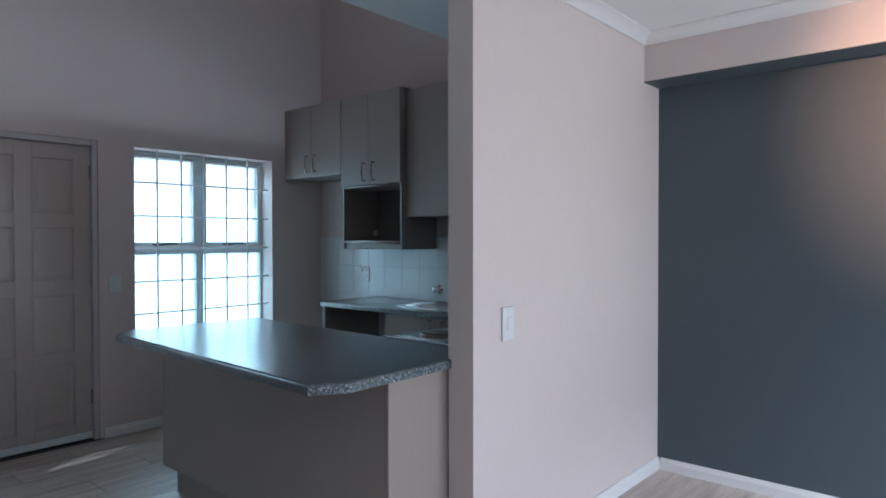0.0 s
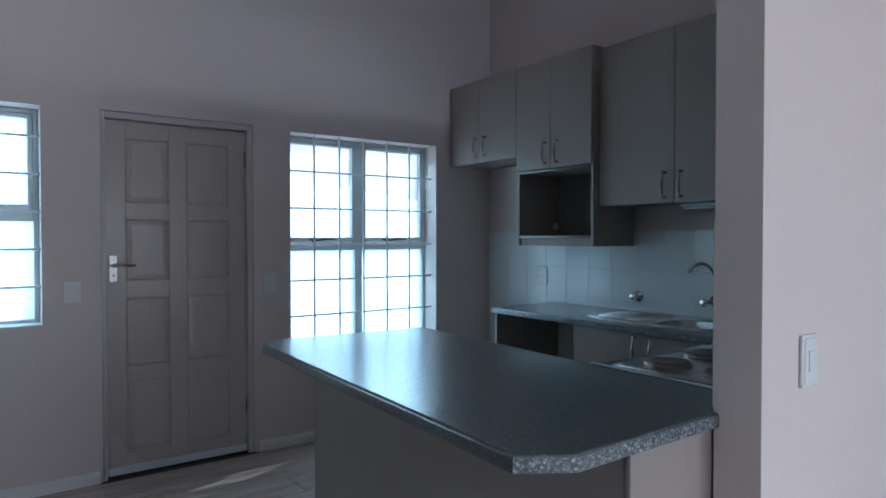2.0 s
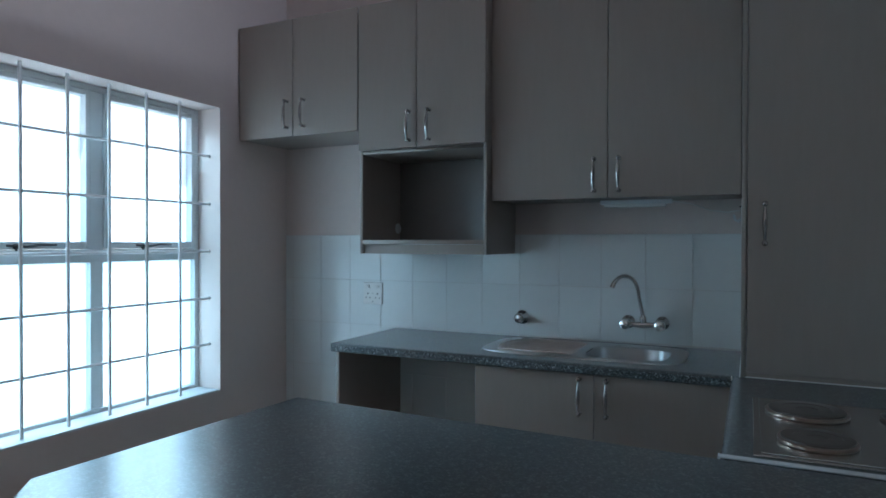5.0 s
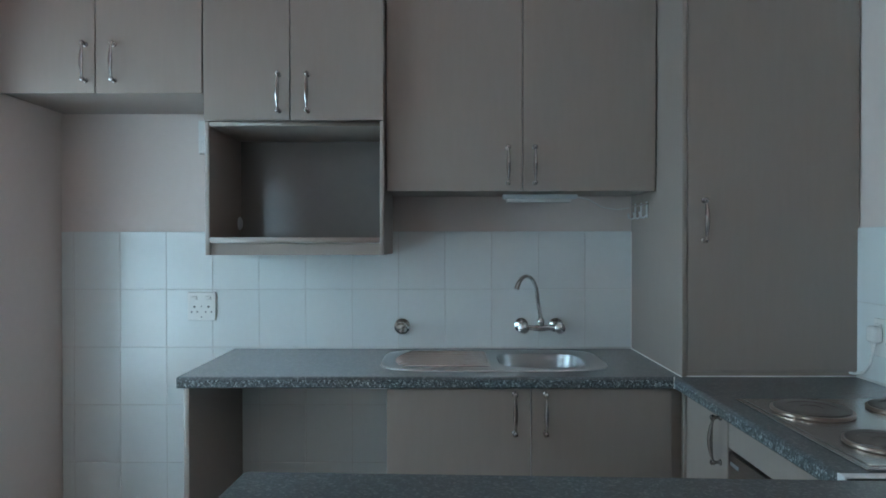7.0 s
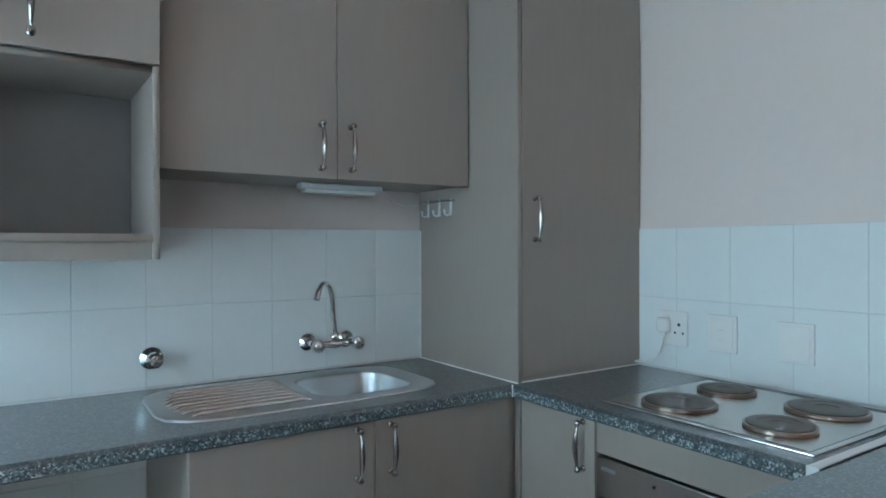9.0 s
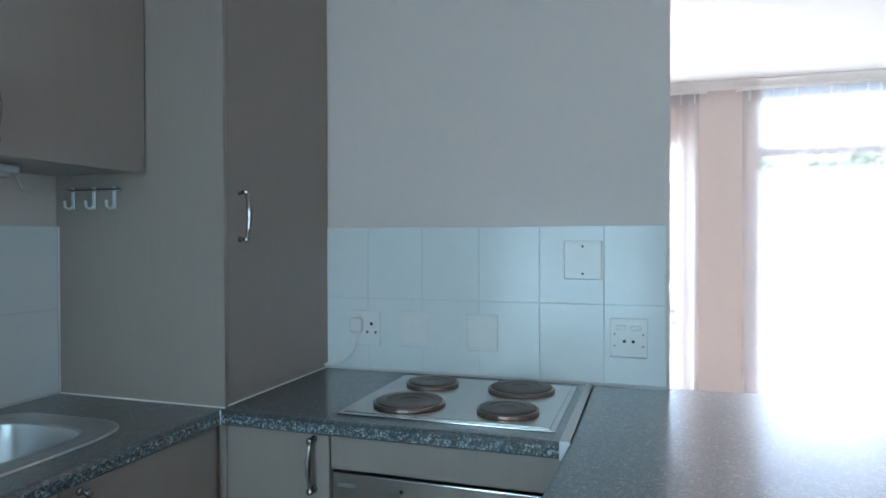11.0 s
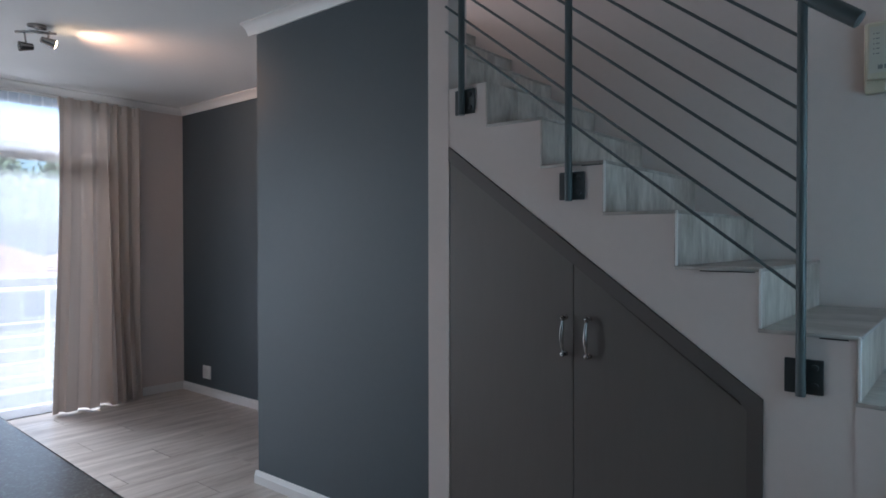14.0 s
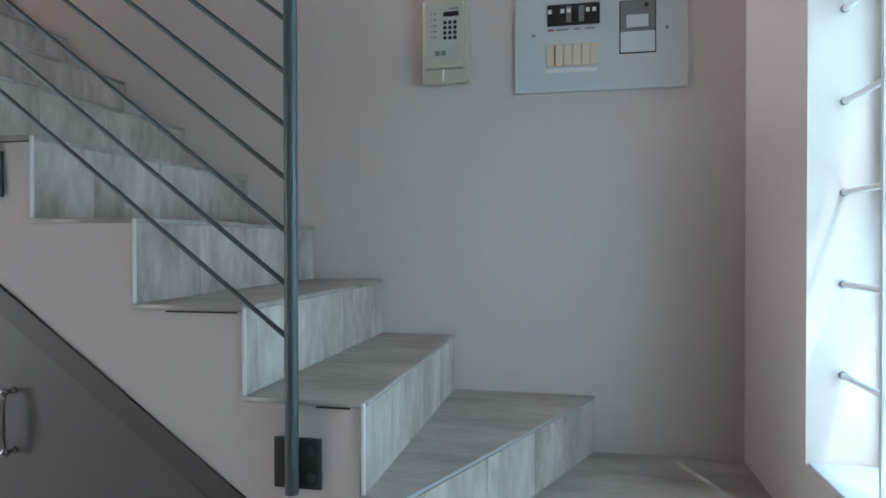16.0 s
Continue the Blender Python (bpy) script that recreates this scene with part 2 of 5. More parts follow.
def mesh_of(name, bm, material, smooth=35):
    me = bpy.data.meshes.new(name)
    bm.normal_update()
    bm.to_mesh(me)
    bm.free()
    me.materials.append(material)
    if smooth:
        me.polygons.foreach_set("use_smooth", [True] * len(me.polygons))
        me.set_sharp_from_angle(angle=radians(smooth))
        # broad level or upright faces stay flat, so that rounded edges do not shade them
        for f in me.polygons:
            if max(abs(c) for c in f.normal) > 0.9999:
                vs = [me.vertices[k].co for k in f.vertices]
                if min((p - q).length for p, q in zip(vs, vs[1:] + vs[:1])) > 0.02:
                    f.use_smooth = False
    return me


def part(name, bm, material, parent, label=""):
    """One mesh, built in world coordinates, under a thing or a part."""
    base = BASE[parent]
    bmesh.ops.translate(bm, vec=-base, verts=bm.verts)
    ob = new(name, mesh_of(name, bm, material))
    ob.parent = parent
    BASE[ob] = base
    return tagged(ob, label)


def placed(name, me, parent, at_, turn=0, label=""):
    """An alike part that shares a mesh, at a world place."""
    ob = new(name, me)
    ob.parent = parent
    ob.matrix_basis = Matrix.Translation(Vector(at_) - BASE[parent]) @ pose(0, 0, 0, 0, 0, turn)
    return tagged(ob, label)


def structure(name, bm, material, label, category):
    ob = new(name, mesh_of(name, bm, material))
    BASE[ob] = Vector((0, 0, 0))
    return tagged(ob, label, category, kind="structure")


def bm_():
    return bmesh.new()


def box(bm, x0, x1, y0, y1, z0, z1, bev=0.0, seg=2):
    x0, x1, y0, y1, z0, z1 = min(x0, x1), max(x0, x1), min(y0, y1), max(y0, y1), min(z0, z1), max(z0, z1)
    r = bmesh.ops.create_cube(bm, size=1, matrix=Matrix.Translation(((x0 + x1) / 2, (y0 + y1) / 2, (z0 + z1) / 2)) @ Matrix.Diagonal((x1 - x0, y1 - y0, z1 - z0, 1)))
    if bev:
        es = list({e for v in r["verts"] for e in v.link_edges})
        bmesh.ops.bevel(bm, geom=es, offset=bev, segments=seg, profile=0.5, affect="EDGES")
    return bm


def slab(bm, points, z0, z1, bev=0.0):
    """A flat plate from its outline."""
    low = [bm.verts.new((x, y, z0)) for x, y in points]
    top = [bm.verts.new((x, y, z1)) for x, y in points]
    n = len(points)
    bm.faces.new(top)
    bm.faces.new(low[::-1])
    for i in range(n):
        bm.faces.new((low[i], low[(i + 1) % n], top[(i + 1) % n], top[i]))
    bmesh.ops.recalc_face_normals(bm, faces=bm.faces)
    if bev:
        es = [e for v in top for e in v.link_edges if e.other_vert(v) in top]
        bmesh.ops.bevel(bm, geom=list(set(es)), offset=bev, segments=3, profile=0.5, affect="EDGES")
    return bm


def upright(bm, points, y0, y1):
    """A plate from its outline in x and z, between two y."""
    a = [bm.verts.new((x, y0, z)) for x, z in points]
    b = [bm.verts.new((x, y1, z)) for x, z in points]
    n = len(points)
    bm.faces.new(a)
    bm.faces.new(b[::-1])
    for i in range(n):
        bm.faces.new((a[i], b[i], b[(i + 1) % n], a[(i + 1) % n]))
    bmesh.ops.recalc_face_normals(bm, faces=bm.faces)
    return bm


def sweep(bm, path, radii, n=10, cap=True):
    """A round bar along a path, with a radius for each point."""
    path = [Vector(p) for p in path]
    if not hasattr(radii, "__len__"):
        radii = [radii] * len(path)
    rings, side = [], None
    for i, p in enumerate(path):
        d = (path[min(i + 1, len(path) - 1)] - path[max(i - 1, 0)]).normalized()
        if side is None:
            side = d.orthogonal().normalized()
        else:
            side = (side - d * side.dot(d)).normalized()
        other = d.cross(side)
        rings.append([bm.verts.new(p + (side * math.cos(2 * math.pi * k / n) + other * math.sin(2 * math.pi * k / n)) * radii[i]) for k in range(n)])
    for a, b in zip(rings, rings[1:]):
        for k in range(n):
            bm.faces.new((a[k], a[(k + 1) % n], b[(k + 1) % n], b[k]))
    if cap:
        bm.faces.new(rings[0][::-1])
        bm.faces.new(rings[-1])
    return bm


def lathe(bm, centre, axis, profile, n=24):
    """A turned body: profile of (distance along axis, radius)."""
    c, a = Vector(centre), Vector(axis).normalized()
    u = a.orthogonal().normalized()
    w = a.cross(u)
    rings = []
    for h, r in profile:
        r = max(r, 0.0002)
        rings.append([bm.verts.new(c + a * h + (u * math.cos(2 * math.pi * k / n) + w * math.sin(2 * math.pi * k / n)) * r) for k in range(n)])
    for p, q in zip(rings, rings[1:]):
        for k in range(n):
            bm.faces.new((p[k], p[(k + 1) % n], q[(k + 1) % n], q[k]))
    bm.faces.new(rings[0][::-1])
    bm.faces.new(rings[-1])
    bmesh.ops.recalc_face_normals(bm, faces=bm.faces)
    return bm


def frustum(bm, axis_x, y0, y1, z0, z1, d, inset):
    """A raised field on a face that looks along +x."""
    lo = [bm.verts.new((axis_x, y, z)) for y, z in ((y0, z0), (y1, z0), (y1, z1), (y0, z1))]
    hi = [bm.verts.new((axis_x + d, y, z)) for y, z in ((y0 + inset, z0 + inset), (y1 - inset, z0 + inset), (y1 - inset, z1 - inset), (y0 + inset, z1 - inset))]
    bm.faces.new(hi)
    for i in range(4):
        bm.faces.new((lo[i], lo[(i + 1) % 4], hi[(i + 1) % 4], hi[i]))
    return bm


# ---- the large structure ----
EAST, SOUTH, NORTH, TOP = 6.25, -0.55, 4.30, 2.554
HIGH = 4.9


def wall_with_holes(name, axis, a0, a1, u0, u1, z0, z1, holes, material, label):
    """A thick wall along x or y with rectangular openings (u0, u1, z0, z1) cut through."""
    bm = bm_()
    us = sorted({u0, u1, *(h[0] for h in holes), *(h[1] for h in holes)})
    for p, q in zip(us, us[1:]):
        zs = [z0]
        for h in sorted(holes, key=lambda h: h[2]):
            if h[0] <= p and h[1] >= q:
                zs += [h[2], h[3]]
        zs.append(z1)
        for lo, hi in zip(zs[::2], zs[1::2]):
            if hi - lo > 1e-4:
                if axis == "x":
                    box(bm, a0, a1, p, q, lo, hi)
                else:
                    box(bm, p, q, a0, a1, lo, hi)
    bmesh.ops.remove_doubles(bm, verts=bm.verts, dist=1e-5)
    return structure(name, bm, material, label, "wall")


WIN_A = (-0.015, 1.237, 0.895, 2.06)
WIN_B = (2.617, 3.774, 0.597, 2.052)
DOOR = (1.516, 2.371, 0.0, 2.07)
GLAZED_1 = (0.10, 1.85, 0.0, 2.525)
GLAZED_2 = (2.33, 4.02, 0.0, 2.10)
wall_with_holes("wall_west", "x", -0.22, 0.0, -0.75, 4.5, 0, HIGH, [WIN_A, DOOR, WIN_B], M_WALL, "tall warm grey painted entrance wall with two windows and a door")
wall_with_holes("wall_north_kitchen", "y", NORTH, 4.5, 0.0, 3.026, 0, HIGH, [], M_WALL, "warm grey painted kitchen wall behind the cabinets")
wall_with_holes("wall_north_living", "y", 4.35, 4.5, 3.026, EAST, 0, TOP, [], M_SLATE, "dark slate blue painted feature wall")
wall_with_holes("wall_bulkhead", "y", 4.14, 4.35, 3.153, EAST, 2.29, TOP, [], M_WALL, "painted bulkhead above the slate feature wall")
wall_with_holes("wall_bulkhead_soffit", "y", 4.14, 4.35, 3.153, EAST, 2.284, 2.29, [], M_SLATE, "dark slate painted underside of the bulkhead")
wall_with_holes("wall_partition", "x", 3.026, 3.153, 2.552, 4.35, 0, TOP, [], M_WALL, "warm grey painted partition between kitchen and living room")
wall_with_holes("wall_east", "x", EAST, 6.45, -0.75, 4.5, 0, TOP, [GLAZED_1, GLAZED_2], M_WALL, "painted living room wall with two glazed balcony doors")
wall_with_holes("wall_south", "y", -0.75, SOUTH, 0.0, 3.64, 0, HIGH, [], M_WALL, "warm grey painted wall beside the stairs")
wall_with_holes("wall_south_living", "y", -0.75, SOUTH, 3.64, EAST, 0, TOP, [], M_SLATE, "dark slate blue painted living room wall")
wall_with_holes("wall_stair_front", "y", 0.25, 0.36, 2.464, 3.735, 0, TOP, [], M_SLATE, "dark slate blue painted wall enclosing the upper stairs")
wall_with_holes("wall_stair_edge", "y", 0.25, 0.372, 2.352, 2.464, 0, TOP, [], M_WALL, "pale painted end of the stair wall")
wall_with_holes("wall_stair_end", "x", 3.64, 3.735, SOUTH, 0.25, 0, TOP, [], M_SLATE, "dark slate blue painted end wall of the stair enclosure")
# opening added in this unseen wall so loft light reaches the kitchen
wall_with_holes("wall_upper_storey", "x", 2.262, 2.38, 0.372, NORTH, 2.80, HIGH, [(1.0, 3.9, 2.82, 4.6)], M_WALL, "unseen upper storey wall with a wide opening added to pass light")
wall_with_holes("wall_stair_upper_side", "y", 0.25, 0.37, 2.384, 4.6, 2.80, HIGH, [], M_WALL, "painted wall beside the upper flight")
# opening added in this unseen end wall to hold the landing lamp
wall_with_holes("wall_stair_upper_end", "x", 4.6, 4.7, -0.75, 0.37, 2.80, HIGH, [(-0.48, 0.28, 3.0, 4.5)], M_WALL, "unseen wall at the stair head with an opening added for light")
# unseen loft walls and opening, added to warm the light from above
wall_with_holes("wall_loft_east", "x", 4.6, 4.7, 0.37, 4.5, 2.80, HIGH, [(1.3, 3.7, 3.4, 4.5)], M_WALL, "unseen loft wall with a wide opening added for fill light")
wall_with_holes("wall_loft_north", "y", NORTH, 4.5, 3.026, 4.6, 2.80, HIGH, [], M_WALL, "unseen loft wall added to bounce warmer light")
wall_with_holes("wall_south_upper", "y", -0.75, SOUTH, 3.64, 4.6, 2.80, HIGH, [], M_WALL, "painted wall beside the upper landing")

bm = bm_()
box(bm, 2.262, 6.45, 0.25, 4.5, TOP, 2.80)
box(bm, 3.64, 6.45, -0.75, 0.25, TOP, 2.80)
structure("ceiling", bm, M_CEIL, "flat white plastered living room ceiling", "ceiling")
bm = box(bm_(), -0.22, 4.7, -0.75, 4.5, HIGH, HIGH + 0.12)
structure("ceiling_high", bm, M_CEIL, "white ceiling high above the kitchen and stairs", "ceiling")
bm = box(bm_(), -0.22, 6.45, -0.75, 4.5, -0.2, -0.012)
FLOOR = structure("floor", bm, M_FGROUT, "grey-brown wood-look tiled floor with thin dark joints", "floor")


def cornice(name, p, q, out):
    """A small cove moulding along a ceiling edge; out points into the room."""
    bm = bm_()
    prof = [(0, 0), (0.062, 0), (0.062, -0.010), (0.050, -0.014), (0.030, -0.030), (0.016, -0.050), (0.012, -0.062), (0, -0.062)]
    rows = []
    for c in (p, q):
        rows.append([bm.verts.new((c[0] + out[0] * a, c[1] + out[1] * a, TOP + 0.001 + b)) for a, b in prof])
    for i in range(len(prof)):
        j = (i + 1) % len(prof)
        bm.faces.new((rows[0][i], rows[0][j], rows[1][j], rows[1][i]))
    bm.faces.new(rows[0])
    bm.faces.new(rows[1][::-1])
    bmesh.ops.recalc_face_normals(bm, faces=bm.faces)
    return structure(name, bm, M_TRIM, "narrow white cove cornice under the ceiling", "cornice")


cornice("cornice", (3.154, 2.56), (3.154, 4.14), (1, 0))
cornice("cornice", (3.154, 4.139), (EAST, 4.139), (0, -1))
cornice("cornice", (EAST - 0.001, SOUTH), (EAST - 0.001, 4.139), (-1, 0))
cornice("cornice", (3.735, SOUTH + 0.001), (EAST, SOUTH + 0.001), (0, 1))
cornice("cornice", (3.736, SOUTH), (3.736, 0.361), (1, 0))
cornice("cornice", (2.466, 0.361), (3.797, 0.361), (0, 1))


def baseboard(p, q, out):
    bm = bm_()
    prof = [(0, 0), (0.016, 0), (0.016, 0.046), (0.012, 0.052), (0.012, 0.060), (0.006, 0.070), (0, 0.070)]
    rows = [[bm.verts.new((c[0] + out[0] * a, c[1] + out[1] * a, b)) for a, b in prof] for c in (p, q)]
    for i in range(len(prof)):
        j = (i + 1) % len(prof)
        bm.faces.new((rows[0][i], rows[0][j], rows[1][j], rows[1][i]))
    bm.faces.new(rows[0])
    bm.faces.new(rows[1][::-1])
    bmesh.ops.recalc_face_normals(bm, faces=bm.faces)
    return structure("baseboard", bm, M_TRIM, "white moulded skirting board", "baseboard")


baseboard((0.001, 0.90), (0.001, 1.50), (1, 0))
baseboard((0.001, 2.395), (0.001, 4.29), (1, 0))
baseboard((3.154, 2.56), (3.154, 4.35), (1, 0))
baseboard((3.176, 4.349), (EAST, 4.349), (0, -1))
baseboard((EAST - 0.001, SOUTH), (EAST - 0.001, 0.10), (-1, 0))
baseboard((EAST - 0.001, 1.85), (EAST - 0.001, 2.33), (-1, 0))
baseboard((EAST - 0.001, 4.02), (EAST - 0.001, 4.30), (-1, 0))
baseboard((3.75, SOUTH + 0.001), (EAST - 0.017, SOUTH + 0.001), (0, 1))
baseboard((3.736, SOUTH + 0.02), (3.736, 0.361), (1, 0))
baseboard((2.466, 0.361), (3.751, 0.361), (0, 1))

# ---- windows with obscured glass ----


def window(name, hole, mull, trans, label, group):
    """A white frame in the depth of the wall: two opening vents above two fixed panes."""
    y0, y1, z0, z1 = hole
    w = thing(name, (-0.12, (y0 + y1) / 2, z0), label, "window", kind="structure")
    bm = bm_()
    f = 0.026
    box(bm, -0.205, -0.150, y0, y0 + f, z0, z1, 0.004)
    box(bm, -0.205, -0.150, y1 - f, y1, z0, z1, 0.004)
    box(bm, -0.205, -0.150, y0 + f, y1 - f, z1 - f, z1, 0.004)
    box(bm, -0.205, -0.150, y0 + f, y1 - f, z0, z0 + 0.024, 0.004)
    box(bm, -0.203, -0.153, mull - 0.031, mull + 0.031, z0 + f, z1 - f, 0.004)
    box(bm, -0.204, -0.152, y0 + f, y1 - f, trans - 0.036, trans + 0.022, 0.004)
    part("window_frame", bm, M_ALU, w)
    bm = box(bm_(), -0.149, -0.004, y0 + 0.001, y1 - 0.001, z0 - 0.004, z0 + 0.008, 0.003)
    part("window_sill", bm, M_ALU, w)
    for a, b in ((y0 + f, mull - 0.031), (mull + 0.031, y1 - f)):
        v = bm_()
        g = 0.026
        box(v, -0.195, -0.143, a + 0.002, a + g, trans + 0.024, z1 - f - 0.002, 0.004)
        box(v, -0.195, -0.143, b - g, b - 0.002, trans + 0.024, z1 - f - 0.002, 0.004)
        box(v, -0.195, -0.143, a + g, b - g, z1 - f - g, z1 - f - 0.002, 0.004)
        box(v, -0.195, -0.143, a + g, b - g, trans + 0.024, trans + g + 0.030, 0.004)
        vent = part("vent", v, M_ALU, w)
        part("pane", box(bm_(), -0.186, -0.180, a + g - 0.006, b - g + 0.006, trans + g + 0.024, z1 - f - g + 0.006), M_OBSC, vent, "bright obscured glass pane")
        part("pane", box(bm_(), -0.186, -0.180, a - 0.004, b + 0.004, z0 + 0.018, trans - 0.033), M_OBSC, w, "bright obscured glass pane")
        st = bm_()
        m = (a + b) / 2
        sweep(st, [(-0.138, m - 0.10, trans + 0.040), (-0.136, m - 0.03, trans + 0.036), (-0.135, m + 0.03, trans + 0.044), (-0.138, m + 0.10, trans + 0.042)], [0.005, 0.006, 0.006, 0.004], 8)
        box(st, -0.145, -0.135, m - 0.075, m - 0.055, trans + 0.026, trans + 0.046, 0.003)
        sweep(st, [(-0.143, m - 0.065, trans + 0.036), (-0.135, m - 0.065, trans + 0.020)], 0.005, 8)
        part("stay", st, M_BLACK, vent, "black casement stay")
    return w


window("window_1", WIN_A, 0.611, 1.487, "white framed stair window with obscured glass", "")
window("window_2", WIN_B, 3.1955, 1.308, "white framed kitchen window with obscured glass", "")


def burglar_bars(hole, uprights, rails, label):
    y0, y1, z0, z1 = hole
    t = thing("burglar_bars", (-0.04, (y0 + y1) / 2, z0), label, "burglar bars")
    for z in rails:
        part("rail", sweep(bm_(), [(-0.074, y0 - 0.01, z), (-0.074, y1 + 0.01, z)], 0.0068, 8), M_BAR, t)
    for y in uprights:
        part("bar", sweep(bm_(), [(-0.063, y, z0 - 0.01), (-0.063, y, z1 + 0.01)], 0.0075, 8), M_BAR, t)
    for z in rails:
        for y in (y0 + 0.002, y1 - 0.002):
            part("end_cap", lathe(bm_(), (-0.074, y - 0.003, z), (0, 1, 0), [(0, 0.009), (0.006, 0.009)], 10), M_GREY, t)


burglar_bars(WIN_B, [2.812, 3.001, 3.190, 3.382, 3.574], [0.834, 1.073, 1.315, 1.560, 1.808], "pale steel burglar bars across the kitchen window")
burglar_bars(WIN_A, [0.205, 0.415, 0.625, 0.835, 1.045], [1.10, 1.301, 1.503, 1.703, 1.905], "pale steel burglar bars across the stair window")

# ---- entrance door ----
door = thing("door_1", (-0.06, 1.943, 0), "closed taupe eight-panel wooden entrance door in a pale frame", "door", kind="structure")
bm = bm_()
y0, y1 = 1.543, 2.334
for a, b in ((y0, y0 + 0.105), (1.882, 1.982), (y1 - 0.105, y1)):
    box(bm, -0.088, -0.046, a, b, 0.03, 2.027, 0.003)
RAILS = [(0.03, 0.125), (0.545, 0.625), (1.015, 1.115), (1.468, 1.562), (1.930, 2.027)]
for a, b in RAILS:
    for p, q in ((y0 + 0.105, 1.882), (1.982, y1 - 0.105)):
        box(bm, -0.088, -0.046, p, q, a, b)
leaf = part("door_leaf", bm, M_DOOR, door)
for (a, b), (c, d) in zip(RAILS, RAILS[1:]):
    for p, q in ((y0 + 0.105, 1.882), (1.982, y1 - 0.105)):
        bm = bm_()
        box(bm, -0.080, -0.0565, p, q, b, c)
        frustum(bm, -0.0562, p + 0.010, q - 0.010, b + 0.010, c - 0.010, 0.0085, 0.024)
        # moulding round the panel
        for s in range(4):
            e = [(p, b, q, b + 0.008), (p, c - 0.008, q, c), (p, b, p + 0.008, c), (q - 0.008, b, q, c)][s]
            box(bm, -0.058, -0.0485, e[0], e[2], e[1], e[3], 0.004)
        part("panel", bm, M_DOOR, leaf)
bm = bm_()
box(bm, -0.046, -0.040, 1.561, 1.603, 1.112, 1.262, 0.002)
plate = part("lock_plate", bm, M_SATIN, leaf, "satin nickel lock plate")
part("keyhole", lathe(bm_(), (-0.041, 1.582, 1.150), (1, 0, 0), [(0, 0.006), (0.0025, 0.006)], 12), M_BLACK, plate)
part("lever", sweep(bm_(), [(-0.042, 1.581, 1.205), (-0.004, 1.581, 1.205), (0.004, 1.592, 1.206), (0.006, 1.63, 1.210), (0.004, 1.665, 1.204), (0.002, 1.69, 1.208)], [0.010, 0.009, 0.009, 0.008, 0.007, 0.006], 10), M_SATIN, plate, "satin nickel lever handle")
bm = bm_()
for a, b in ((1.517, 1.541), (2.336, 2.370)):
    box(bm, -0.12, -0.010, a, b, 0, 2.069, 0.004)
box(bm, -0.12, -0.010, 1.541, 2.336, 2.030, 2.069, 0.004)
part("door_frame", bm, M_FRAME, door, "pale painted steel door frame")
part("threshold", box(bm_(), -0.10, -0.030, 1.541, 2.336, 0.0, 0.010, 0.002), M_BLACK, door, "dark rubber threshold")
part("weather_strip", box(bm_(), -0.046, -0.030, 1.546, 2.332, 0.014, 0.056, 0.003), M_ALU, leaf, "aluminium weather strip with screws")
for z in (0.25, 1.80):
    part("hinge", sweep(bm_(), [(-0.042, 2.335, z), (-0.042, 2.335, z + 0.10)], 0.007, 10), M_SATIN, door)
# unseen slab added to close off the doorway behind the leaf
bm = box(bm_(), -0.215, -0.121, 1.517, 2.370, 0.0, 2.069)
structure("wall_porch_backing", bm, M_WALL, "unseen backing slab added behind the closed door", "wall")

# ---- glazed balcony doors ----


def glazed_door(name, hole, mull, label, rail):
    y0, y1, z0, z1 = hole
    d = thing(name, (6.35, (y0 + y1) / 2, 0), label, "balcony door", kind="structure")
    bm = bm_()
    f = 0.05
    for a, b in ((y0, y0 + f), (y1 - f, y1), (mull - 0.03, mull + 0.03)):
        box(bm, 6.32, 6.39, a, b, 0, z1, 0.004)
    box(bm, 6.322, 6.388, y0 + f, y1 - f, z1 - 0.022, z1, 0.004)
    box(bm, 6.322, 6.388, y0 + f, y1 - f, rail[0], rail[1], 0.004)
    box(bm, 6.322, 6.388, y0 + f, y1 - f, 0.0, 0.06, 0.004)
    part("door_frame", bm, M_TRIM, d)
    return d


glazed_door("balcony_door_1", GLAZED_1, 0.963, "white framed glazed balcony door behind sheer curtains", (1.988, 2.12))
glazed_door("balcony_door_2", GLAZED_2, 3.2, "white framed glazed balcony door behind sheer curtains", (0.89, 0.96))

# ---- stairs ----
R = 0.181
N = (0.838, 0.374)
XS = [0.911 + 0.25 * k for k in range(0, 10)]
stairs = thing("stairs", (1.2, 0, 0), "plastered winder staircase with pale wood-look tiled steps", "stairs", kind="structure")
LOW = [
    [(0.002, 0.64), (0.838, 0.64), (0.838, 0.90), (0.002, 0.90)],
    [(0.002, 0.374), N, (0.838, 0.64), (0.002, 0.64)],
    [(0.002, -0.08), N, (0.002, 0.374)],
    [(0.002, -0.08), (0.002, -0.548), (0.458, -0.548), N],
    [N, (0.458, -0.548), (0.912, -0.548), (0.912, 0.374)],
]
T = 0.012
for k, poly in enumerate(LOW):
    part("step_core", slab(bm_(), poly, 0, R * (k + 1) - T), M_WALL, stairs, "plastered core of a winder step")
bm = bm_()
out = [(0.912, 0.0), (0.912, 6 * R - T)]
for k in range(10):
    z = R * (6 + k) - T
    if k:
        out.append((XS[k], z))
    out.append((XS[k] + 0.25, z))
end = XS[9] + 0.25
FULL = list(out)
out = [p for p in out if p[0] < 2.34] + [(2.351, 11 * R - T), (2.351, 1.742), (1.145, 0.875), (1.145, 0.0)]
upright(bm, out, -0.548, 0.370)
part("body", bm, M_WALL, stairs, "pale plastered stair body")
bm = bm_()
